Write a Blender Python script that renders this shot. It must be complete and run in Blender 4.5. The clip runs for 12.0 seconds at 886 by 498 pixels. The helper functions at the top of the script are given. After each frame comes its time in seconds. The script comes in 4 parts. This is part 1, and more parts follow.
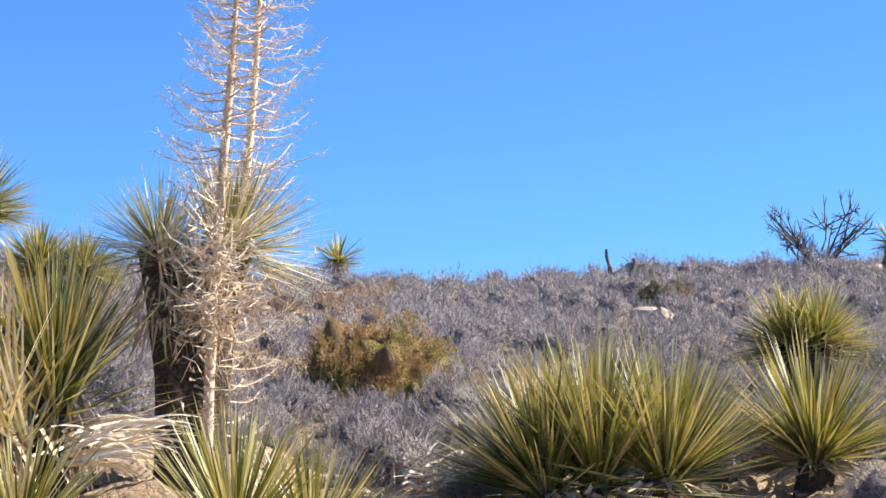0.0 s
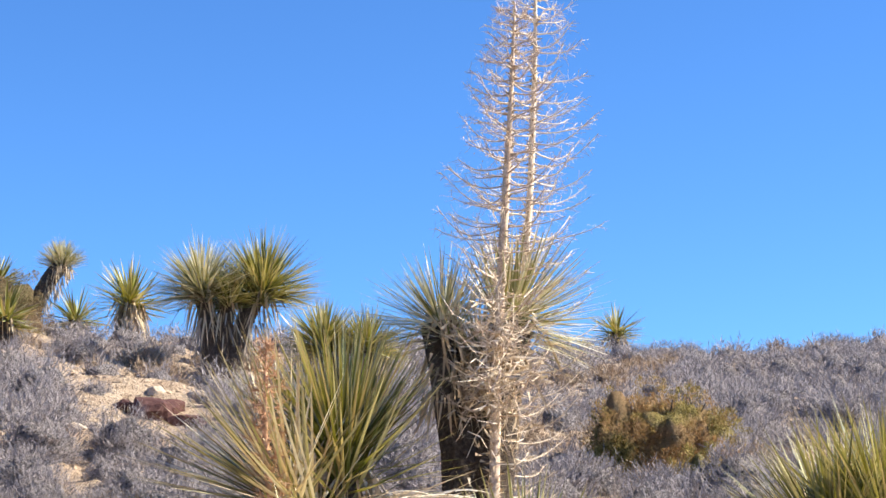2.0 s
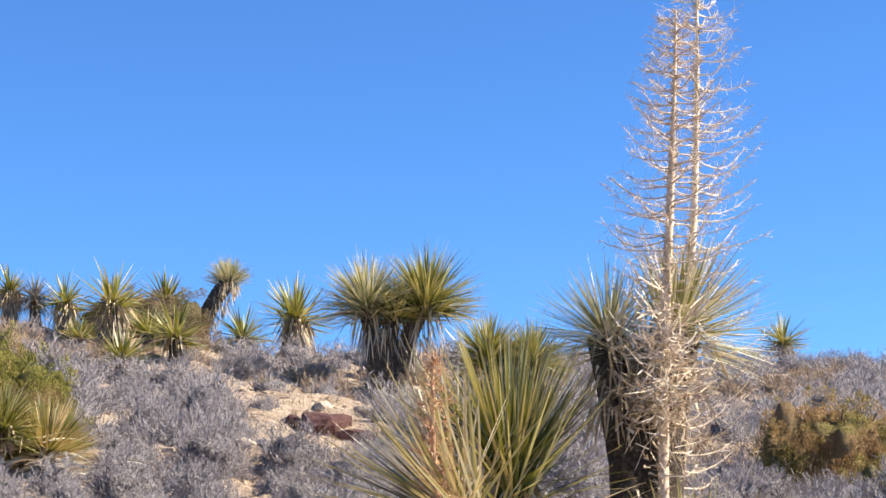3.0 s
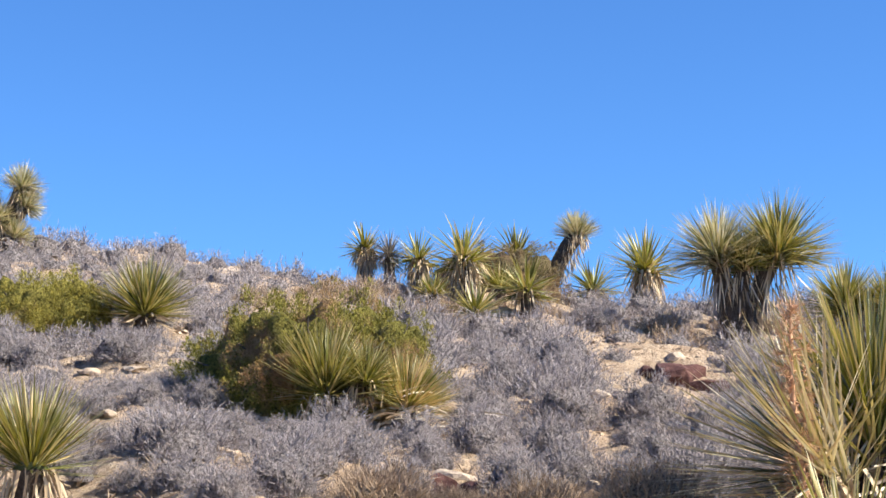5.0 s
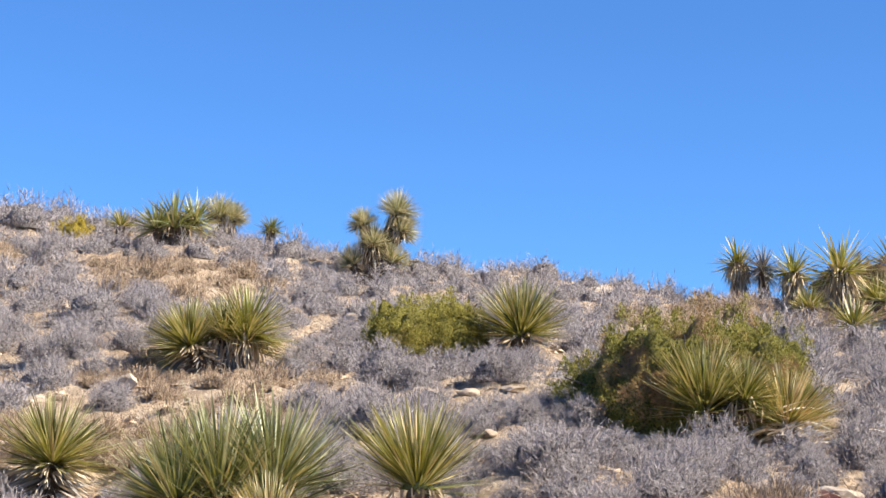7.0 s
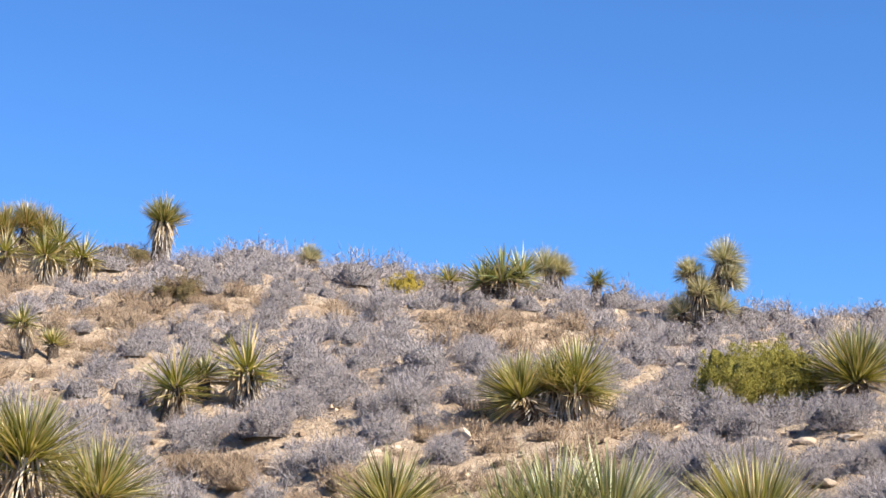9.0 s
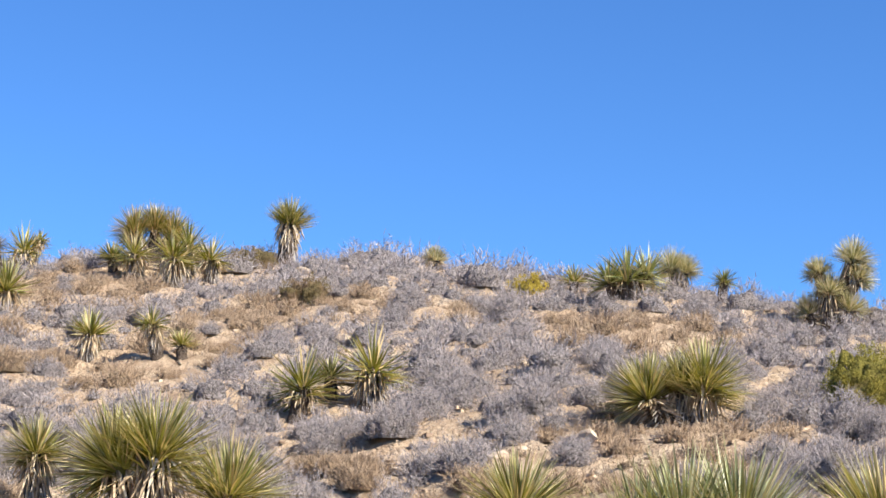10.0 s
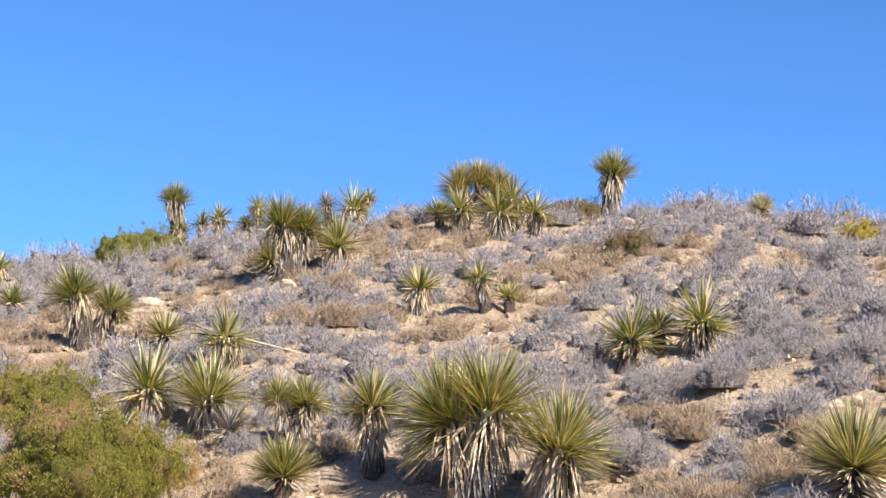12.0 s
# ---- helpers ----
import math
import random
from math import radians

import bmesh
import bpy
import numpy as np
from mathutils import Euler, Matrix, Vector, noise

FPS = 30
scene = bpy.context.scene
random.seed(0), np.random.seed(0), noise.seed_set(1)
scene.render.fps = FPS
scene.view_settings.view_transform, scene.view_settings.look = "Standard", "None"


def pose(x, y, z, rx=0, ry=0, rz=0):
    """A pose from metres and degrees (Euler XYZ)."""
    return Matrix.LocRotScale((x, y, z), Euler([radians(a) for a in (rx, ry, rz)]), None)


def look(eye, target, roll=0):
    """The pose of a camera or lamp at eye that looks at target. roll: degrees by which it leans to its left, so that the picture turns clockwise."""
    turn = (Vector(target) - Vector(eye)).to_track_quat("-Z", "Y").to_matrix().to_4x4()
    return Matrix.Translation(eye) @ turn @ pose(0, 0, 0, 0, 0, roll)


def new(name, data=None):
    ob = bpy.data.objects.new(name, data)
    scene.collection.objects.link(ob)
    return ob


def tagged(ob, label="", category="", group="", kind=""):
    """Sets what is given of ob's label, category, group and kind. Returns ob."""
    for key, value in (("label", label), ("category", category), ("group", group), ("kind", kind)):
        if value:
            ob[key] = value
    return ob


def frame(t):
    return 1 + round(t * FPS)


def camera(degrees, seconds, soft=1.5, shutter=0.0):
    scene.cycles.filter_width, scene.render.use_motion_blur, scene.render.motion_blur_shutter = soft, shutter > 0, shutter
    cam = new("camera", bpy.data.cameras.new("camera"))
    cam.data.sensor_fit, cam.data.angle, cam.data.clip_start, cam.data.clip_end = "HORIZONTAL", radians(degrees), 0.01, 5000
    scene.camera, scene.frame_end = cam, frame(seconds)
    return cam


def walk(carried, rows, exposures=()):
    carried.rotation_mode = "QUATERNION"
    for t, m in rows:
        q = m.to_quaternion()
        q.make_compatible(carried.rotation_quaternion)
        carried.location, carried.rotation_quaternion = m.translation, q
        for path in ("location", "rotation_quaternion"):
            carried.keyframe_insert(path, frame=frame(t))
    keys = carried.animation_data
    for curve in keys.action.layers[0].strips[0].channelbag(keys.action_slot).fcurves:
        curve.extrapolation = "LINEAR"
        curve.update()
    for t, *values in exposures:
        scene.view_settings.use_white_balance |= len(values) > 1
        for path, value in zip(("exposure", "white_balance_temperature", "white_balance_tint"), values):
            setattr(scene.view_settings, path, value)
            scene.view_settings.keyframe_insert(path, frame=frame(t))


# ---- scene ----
# ---------------------------------------------------------------- camera
# Held at arm's length and swung to the left: seconds, bearing, upward tilt, lean (degrees).
cam = camera(25.43, 12.0, soft=1.55)
EYE = 1.6            # height of the eye over the road shoulder where it stands

# The slope, in bearings (degrees to the left of +y) and metres from the standpoint:
# foot of the slope, distance of its crest and the angle at which the crest is seen.
BEARING = np.arange(-180, 180.25, 0.25)


def along(bearings, values):
    raw = np.interp(BEARING, bearings, values)
    k = np.exp(-np.linspace(-2, 2, 25) ** 2)
    return np.convolve(np.pad(raw, 12, mode="edge"), k / k.sum(), mode="valid")


FOOT = along((-180, -60, 2, 28, 40, 52, 60, 75, 180), (14, 13.5, 12.8, 12, 13.5, 16.5, 17.5, 17.5, 16))
CREST = along((-60, -12, 2, 10, 16, 22, 29, 36, 41, 48, 52, 60, 69, 110), (36, 38, 42, 36, 31, 29, 30, 30, 31, 34, 36, 37, 40, 42))
RISE = along((-150, -90, -12, -7, -2, 2, 10, 18, 24, 28, 31, 34.5, 38.5, 44, 48, 51, 57, 61, 64.6, 67, 69, 80, 120, 160),
             (0, 5, 6.95, 6.9, 6.55, 6.55, 6.75, 7.1, 7.55, 8.05, 8.4, 8.7, 9.33, 9.93, 10.33, 10.48, 10.37, 9.92, 9.08, 8.7, 8.3, 6.5, 4, 0))


def height(x, y):
    """Height of the ground over the place where the camera stands."""
    x, y = np.asarray(x, float), np.asarray(y, float)
    r, b = np.hypot(x, y), np.degrees(np.arctan2(-x, y))
    foot, crest, rise = np.interp(b, BEARING, FOOT), np.interp(b, BEARING, CREST), np.interp(b, BEARING, RISE)
    top = crest * np.tan(np.radians(rise))
    s = top / (crest - foot)
    up = s * (np.minimum(r, crest) - foot)
    up = -EYE + 0.5 * np.log1p(np.exp(np.clip((up + EYE) / 0.5, -40, 40)))
    d = np.maximum(r - crest, 0)
    up = up + s * 0.8 * (1 - np.exp(-d / 0.8)) - 0.22 * d * (1 - np.exp(-d / 4))
    up = -4 + 1.0 * np.log1p(np.exp(np.clip(up + 4, -40, 40)))
    keep = np.clip(rise / 4, 0, 1) * np.clip((r - 3.5) / 6.5, 0, 1) ** 2
    up = -EYE + (up + EYE) * keep
    fine = np.clip((r - 7) / 6, 0, 1)
    bump = 0.06 * np.sin(1.1 * x + 0.7 * y + 1) + 0.05 * np.sin(-1.7 * x + 1.9 * y + 2) + 0.03 * np.sin(3.3 * x + 2.1 * y) + 0.025 * np.sin(-2.3 * x + 4.9 * y + 4)
    return EYE + up + fine * bump


def spot(bearing, distance):
    """The point of the ground at that bearing and distance from the standpoint."""
    x, y = -distance * math.sin(radians(bearing)), distance * math.cos(radians(bearing))
    return Vector((x, y, float(height(x, y))))


ARM = 0.25
ROWS = [
    (0, 0.000, 7.737, 0.079),
    (0.5, 1.977, 8.598, 0.024),
    (1, 3.877, 8.960, 0.203),
    (1.5, 6.023, 9.328, 0.459),
    (2, 8.100, 9.896, 0.390),
    (2.5, 10.130, 10.335, 0.438),
    (3, 12.870, 10.310, 0.490),
    (3.2, 14.135, 10.132, 0.403),
    (4.8, 22.155, 8.988, 0.383),
    (5, 23.077, 8.970, 0.270),
    (5.5, 25.568, 9.138, 0.289),
    (6, 28.535, 9.429, 0.271),
    (6.5, 31.483, 9.539, 0.222),
    (7, 33.934, 9.533, 0.141),
    (7.5, 36.355, 9.656, 0.001),
    (7.7, 37.289, 9.876, 0.267),
    (9.3, 44.648, 11.206, -0.212),
    (9.5, 45.308, 11.292, -0.311),
    (10, 47.181, 11.058, -0.453),
    (10.5, 49.674, 10.366, -0.729),
    (11, 52.480, 9.725, -0.887),
    (11.5, 54.926, 9.488, -0.870),
    (12, 56.696, 9.524, -0.888),
]
walk(cam, [(t, pose(-ARM * math.sin(radians(b)), ARM * math.cos(radians(b)), EYE, 90 + tilt, 0, b) @ pose(0, 0, 0, 0, 0, -lean))
           for t, b, tilt, lean in ROWS], [(0, 1.34), (3, 1.28), (5, 1.22), (9, 1.18), (12, 1.14)])

# ---------------------------------------------------------------- light
SUN_BEARING, SUN_ELEVATION = -80, 37
world = bpy.data.worlds.new("desert_sky")
scene.world = world
world.use_nodes = True
wn, wl = world.node_tree.nodes, world.node_tree.links
sky = wn.new("ShaderNodeTexSky")
sky.sky_type = "NISHITA"
sky.sun_disc = False
sky.sun_elevation, sky.sun_rotation = radians(SUN_ELEVATION), radians(-SUN_BEARING)
sky.altitude, sky.air_density, sky.dust_density, sky.ozone_density = 1500, 1.0, 0.1, 3.0
tint = wn.new("ShaderNodeMix")
tint.data_type, tint.blend_type = "RGBA", "MULTIPLY"
tint.inputs["Factor"].default_value = 1.0
tint.inputs["B"].default_value = (0.42, 0.73, 1.10, 1)
wl.new(sky.outputs["Color"], tint.inputs["A"])
wl.new(tint.outputs["Result"], wn["Background"].inputs["Color"])
wn["Background"].inputs["Strength"].default_value = 0.080

sun = new("sun", bpy.data.lights.new("sun", "SUN"))
sun.data.energy, sun.data.angle, sun.data.color = 5.0, radians(0.53), (1.0, 0.92, 0.78)
sun_way = Vector((-math.sin(radians(SUN_BEARING)) * math.cos(radians(SUN_ELEVATION)), math.cos(radians(SUN_BEARING)) * math.cos(radians(SUN_ELEVATION)), math.sin(radians(SUN_ELEVATION))))
sun.matrix_world = look(sun_way * 60, (0, 0, 0))


# ---------------------------------------------------------------- materials
class Nodes:
    """A short hand for node materials."""

    def __init__(self, name, roughness=0.8, specular=0.3):
        self.material = bpy.data.materials.new(name)
        self.material.use_nodes = True
        self.tree = self.material.node_tree
        self.bsdf = self.tree.nodes["Principled BSDF"]
        self.bsdf.inputs["Roughness"].default_value = roughness
        self.bsdf.inputs["Specular IOR Level"].default_value = specular

    def add(self, kind, **values):
        n = self.tree.nodes.new("ShaderNode" + kind)
        for k, v in values.items():
            n.inputs[k.replace("_", " ")].default_value = v
        return n

    def link(self, a, b):
        self.tree.links.new(a, b)

    def place(self):
        geo = self.add("NewGeometry")
        return geo.outputs["Position"]

    def noise(self, scale, detail=4.0, rough=0.6, at=None):
        n = self.add("TexNoise", Scale=scale, Detail=detail, Roughness=rough)
        self.link(at or self.place(), n.inputs["Vector"])
        return n.outputs["Fac"]

    def ramp(self, fac, *stops):
        n = self.add("ValToRGB")
        e = n.color_ramp.elements
        while len(e) < len(stops):
            e.new(0.5)
        for el, (p, c) in zip(e, stops):
            el.position, el.color = p, (*c, 1) if len(c) == 3 else c
        self.link(fac, n.inputs["Fac"])
        return n.outputs["Color"]

    def mix(self, fac, a, b, mode="MIX"):
        n = self.add("Mix")
        n.data_type, n.blend_type = "RGBA", mode
        for v, socket in ((fac, n.inputs["Factor"]), (a, n.inputs["A"]), (b, n.inputs["B"])):
            if isinstance(v, (int, float)):
                socket.default_value = v
            elif isinstance(v, tuple):
                socket.default_value = (*v, 1)
            else:
                self.link(v, socket)
        return n.outputs["Result"]

    def math(self, op, a, b=0.0):
        n = self.add("Math")
        n.operation = op
        for v, socket in ((a, n.inputs[0]), (b, n.inputs[1])):
            if isinstance(v, (int, float)):
                socket.default_value = v
            else:
                self.link(v, socket)
        return n.outputs[0]

    def chance(self):
        """A random number for each piece, whether an object or an island of a mesh."""
        ob, geo = self.add("ObjectInfo"), self.add("NewGeometry")
        return self.math("FRACT", self.math("ADD", ob.outputs["Random"], geo.outputs["Random Per Island"]))

    def length(self):
        uv, split = self.add("TexCoord"), self.add("SeparateXYZ")
        self.link(uv.outputs["UV"], split.inputs[0])
        return split.outputs["Y"], split.outputs["X"]

    def bump(self, fac, strength=0.4, distance=0.02):
        n = self.add("Bump", Strength=strength, Distance=distance)
        self.link(fac, n.inputs["Height"])
        self.link(n.outputs["Normal"], self.bsdf.inputs["Normal"])

    def done(self, colour, thin=0.0, through_colour=None):
        self.link(colour, self.bsdf.inputs["Base Color"])
        if thin:
            t, m = self.add("BsdfTranslucent"), self.add("MixShader", Fac=thin)
            self.link(through_colour or colour, t.inputs["Color"])
            self.link(self.bsdf.outputs[0], m.inputs[1])
            self.link(t.outputs[0], m.inputs[2])
            self.link(m.outputs[0], self.tree.nodes["Material Output"].inputs["Surface"])
        return self.material


def leaf_material(name, dark, mid, light, dry, share, gloss=0.46):
    n = Nodes(name, gloss, 0.45)
    v, u = n.length()
    luck = n.chance()
    c = n.ramp(luck, (0.15, dark), (0.5, mid), (1 - share - 0.14, mid), (1 - share, light), (1 - share * 0.45, dry))
    c = n.mix(n.math("MULTIPLY", n.noise(45, 2), 0.22), c, dark)
    c = n.mix(n.ramp(v, (0.01, (0.7, 0.7, 0.7)), (0.08, (0, 0, 0))), c, (0.42, 0.37, 0.18))
    # outer halves paler: straw tips and painted highlights, some leaves more than others
    worn_or_lit = n.math("FRACT", n.math("MULTIPLY", luck, 7.31))
    c = n.mix(n.math("MULTIPLY", n.ramp(v, (0.50, (0, 0, 0)), (0.95, (0.62, 0.62, 0.62))), worn_or_lit), c, (0.72, 0.63, 0.38))
    c = n.mix(n.ramp(v, (0.90, (0, 0, 0)), (0.98, (1, 1, 1))), c, (0.36, 0.26, 0.18))
    edge = n.math("ABSOLUTE", n.math("SUBTRACT", u, 0.5))
    c = n.mix(n.ramp(edge, (0.40, (0, 0, 0)), (0.48, (0.32, 0.32, 0.32))), c, (0.66, 0.58, 0.38))
    return n.done(c, 0.22, n.mix(0.45, c, (0.62, 0.48, 0.02)))


LEAF = {
    "green": leaf_material("yucca_leaf_green", (0.042, 0.058, 0.012), (0.155, 0.18, 0.032), (0.66, 0.63, 0.33), (0.56, 0.41, 0.19), 0.20),
    "yellow": leaf_material("yucca_leaf_yellow_green", (0.065, 0.08, 0.014), (0.24, 0.25, 0.042), (0.74, 0.69, 0.38), (0.66, 0.49, 0.25), 0.24),
    # pale tones include the sun's sheen on the leaf faces
    "pale": leaf_material("yucca_leaf_sunlit_pale", (0.13, 0.145, 0.065), (0.47, 0.47, 0.29), (0.87, 0.86, 0.73), (0.74, 0.64, 0.48), 0.42),
    "blue": leaf_material("yucca_leaf_blue_green", (0.07, 0.105, 0.04), (0.21, 0.265, 0.105), (0.66, 0.68, 0.47), (0.56, 0.44, 0.24), 0.20),
    "brown": leaf_material("yucca_leaf_browning", (0.085, 0.095, 0.015), (0.26, 0.26, 0.045), (0.72, 0.60, 0.33), (0.60, 0.38, 0.19), 0.40),
    "straw": leaf_material("yucca_leaf_straw", (0.10, 0.095, 0.045), (0.40, 0.365, 0.21), (0.82, 0.77, 0.60), (0.62, 0.48, 0.32), 0.5),
    "dark": leaf_material("yucca_leaf_dark", (0.05, 0.07, 0.022), (0.12, 0.15, 0.045), (0.26, 0.26, 0.10), (0.3, 0.22, 0.1), 0.06),
}


def dry_leaf_material():
    n = Nodes("yucca_leaf_dry", 0.75, 0.2)
    v, u = n.length()
    c = n.ramp(n.chance(), (0.0, (0.22, 0.16, 0.10)), (0.3, (0.46, 0.34, 0.21)), (0.65, (0.66, 0.52, 0.34)), (1.0, (0.80, 0.69, 0.51)))
    return n.done(n.mix(n.math("MULTIPLY", n.noise(40, 3), 0.5), c, (0.30, 0.24, 0.18)), 0.12)


def grey_leaf_material():
    n = Nodes("yucca_leaf_weathered", 0.8, 0.2)
    c = n.ramp(n.chance(), (0.0, (0.10, 0.085, 0.075)), (0.4, (0.24, 0.21, 0.19)), (0.8, (0.42, 0.38, 0.34)), (1.0, (0.58, 0.53, 0.46)))
    return n.done(c, 0.1)


def trunk_material():
    n = Nodes("yucca_trunk", 0.9, 0.1)
    grain = n.noise(34, 6, 0.75)
    n.bump(grain, 1.0, 0.06)
    return n.done(n.ramp(grain, (0.3, (0.055, 0.04, 0.032)), (0.55, (0.14, 0.108, 0.085)), (0.75, (0.27, 0.225, 0.18))))


def stalk_material(name, a, b, c):
    n = Nodes(name, 0.7, 0.25)
    grain = n.noise(30, 5, 0.65)
    n.bump(n.noise(90, 3), 0.4, 0.006)
    return n.done(n.ramp(grain, (0.3, a), (0.5, b), (0.72, c)))


def twig_material(name, a, b, c, tip):
    n = Nodes(name, 0.85, 0.15)
    v, u = n.length()
    col = n.ramp(n.chance(), (0.0, a), (0.5, b), (1.0, c))
    patch = n.noise(0.35, 2)
    col = n.mix(n.ramp(patch, (0.35, (0, 0, 0)), (0.7, (0.2, 0.2, 0.2))), col, (0.30, 0.24, 0.19))
    col = n.mix(n.ramp(v, (0.4, (0, 0, 0)), (1.0, (0.7, 0.7, 0.7))), col, tip)
    # the dense inside: crossing twigs, with shade painted dark in the gaps between them
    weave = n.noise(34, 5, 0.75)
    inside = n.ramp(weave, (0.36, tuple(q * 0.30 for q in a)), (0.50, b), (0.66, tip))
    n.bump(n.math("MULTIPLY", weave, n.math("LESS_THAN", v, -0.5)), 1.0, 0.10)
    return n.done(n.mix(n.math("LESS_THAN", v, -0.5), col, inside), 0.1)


def foliage_material(name, a, b, c, worn_or_lit, worn_from):
    n = Nodes(name, 0.65, 0.25)
    v, u = n.length()
    col = n.ramp(n.chance(), (0.0, a), (0.5, b), (1.0, c))
    # solid lobes: shaded gaps among the sprays are painted as dark noise
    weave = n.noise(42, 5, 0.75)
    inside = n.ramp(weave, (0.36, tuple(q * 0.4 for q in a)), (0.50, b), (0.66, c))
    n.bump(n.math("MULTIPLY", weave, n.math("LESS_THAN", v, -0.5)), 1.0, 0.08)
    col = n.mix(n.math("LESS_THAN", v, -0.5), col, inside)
    patch = n.noise(1.7, 4)
    col = n.mix(n.math("MULTIPLY", n.ramp(patch, (worn_from, (0, 0, 0)), (worn_from + 0.1, (0.85, 0.85, 0.85))), n.ramp(weave, (0.36, (0.4, 0.4, 0.4)), (0.5, (1, 1, 1)))), col, worn_or_lit)
    return n.done(col, 0.25)


def ground_material():
    n = Nodes("sandy_soil", 0.95, 0.1)
    broad, mid, fine = n.noise(0.32, 4), n.noise(2.6, 6, 0.7), n.noise(38, 5, 0.75)
    c = n.ramp(mid, (0.30, (0.30, 0.21, 0.145)), (0.47, (0.53, 0.40, 0.28)), (0.72, (0.70, 0.56, 0.41)))
    c = n.mix(n.ramp(n.noise(7.5, 5, 0.7), (0.50, (0, 0, 0)), (0.62, (0.6, 0.6, 0.6))), c, (0.30, 0.22, 0.155))
    c = n.mix(n.ramp(broad, (0.45, (0, 0, 0)), (0.7, (0.35, 0.35, 0.35))), c, (0.47, 0.31, 0.20))
    c = n.mix(n.ramp(fine, (0.3, (0.75, 0.75, 0.75)), (0.5, (0, 0, 0))), c, (0.30, 0.21, 0.14))
    pebble = n.add("TexVoronoi", Scale=16.0)
    n.link(n.place(), pebble.inputs["Vector"])
    c = n.mix(n.ramp(pebble.outputs["Distance"], (0.12, (0.7, 0.7, 0.7)), (0.3, (0, 0, 0))), c, (0.62, 0.52, 0.40))
    n.bump(n.math("ADD", fine, n.math("ADD", n.math("MULTIPLY", n.noise(9, 5, 0.7), 1.6), n.math("MULTIPLY", pebble.outputs["Distance"], -0.8))), 0.9, 0.055)
    return n.done(c)


def gravel_material():
    n = Nodes("gravel", 0.9, 0.2)
    c = n.ramp(n.chance(), (0.0, (0.16, 0.11, 0.08)), (0.5, (0.40, 0.30, 0.21)), (1.0, (0.60, 0.48, 0.36)))
    return n.done(n.mix(n.math("MULTIPLY", n.noise(40, 3), 0.4), c, (0.36, 0.28, 0.21)))


def rock_material(name, a, b, c, other=(0.34, 0.29, 0.25)):
    n = Nodes(name, 0.9, 0.2)
    ob = n.add("ObjectInfo")
    grain = n.noise(9, 6, 0.7)
    n.bump(n.noise(30, 5, 0.7), 0.6, 0.03)
    col = n.ramp(grain, (0.3, a), (0.5, b), (0.72, c))
    return n.done(n.mix(n.math("MULTIPLY", ob.outputs["Random"], 0.45), col, other))


BLEACHED = stalk_material("bleached_leaf", (0.55, 0.44, 0.31), (0.74, 0.64, 0.49), (0.86, 0.79, 0.67))
DRY, GREY, TRUNK = dry_leaf_material(), grey_leaf_material(), trunk_material()
STALK = stalk_material("dead_stalk_straw", (0.50, 0.38, 0.26), (0.74, 0.61, 0.46), (0.86, 0.77, 0.64))
STALK_BROWN = stalk_material("dead_stalk_brown", (0.28, 0.19, 0.13), (0.55, 0.42, 0.31), (0.78, 0.66, 0.52))
STALK_RED = stalk_material("dead_stalk_russet", (0.30, 0.15, 0.08), (0.52, 0.30, 0.17), (0.66, 0.44, 0.28))
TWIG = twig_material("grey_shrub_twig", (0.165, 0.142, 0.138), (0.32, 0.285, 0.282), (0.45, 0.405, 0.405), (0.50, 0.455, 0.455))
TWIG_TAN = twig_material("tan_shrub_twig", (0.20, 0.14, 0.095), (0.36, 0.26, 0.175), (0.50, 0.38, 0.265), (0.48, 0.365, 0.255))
BURNT = stalk_material("burnt_wood", (0.03, 0.025, 0.025), (0.08, 0.065, 0.06), (0.17, 0.145, 0.13))
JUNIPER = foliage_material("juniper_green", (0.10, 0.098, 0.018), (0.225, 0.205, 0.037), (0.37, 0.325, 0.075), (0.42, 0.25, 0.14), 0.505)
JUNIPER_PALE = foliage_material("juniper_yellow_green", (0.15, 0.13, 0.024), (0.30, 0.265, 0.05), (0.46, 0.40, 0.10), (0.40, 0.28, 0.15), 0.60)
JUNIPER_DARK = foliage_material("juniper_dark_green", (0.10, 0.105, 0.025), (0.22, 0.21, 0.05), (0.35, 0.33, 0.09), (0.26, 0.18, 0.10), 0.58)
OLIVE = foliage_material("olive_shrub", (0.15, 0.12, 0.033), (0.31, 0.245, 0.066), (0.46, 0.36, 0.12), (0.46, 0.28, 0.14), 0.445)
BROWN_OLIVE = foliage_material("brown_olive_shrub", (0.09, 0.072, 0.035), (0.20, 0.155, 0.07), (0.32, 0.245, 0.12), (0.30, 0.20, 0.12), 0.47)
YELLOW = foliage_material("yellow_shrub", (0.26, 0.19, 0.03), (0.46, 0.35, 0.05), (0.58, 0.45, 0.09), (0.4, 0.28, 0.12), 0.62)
GROUND = ground_material()
PALE_ROCK = rock_material("pale_rock", (0.35, 0.26, 0.18), (0.52, 0.41, 0.30), (0.66, 0.56, 0.44))
GRAVEL = gravel_material()
RED_ROCK = rock_material("red_rock", (0.05, 0.024, 0.022), (0.115, 0.052, 0.045), (0.22, 0.12, 0.10), (0.09, 0.05, 0.045))


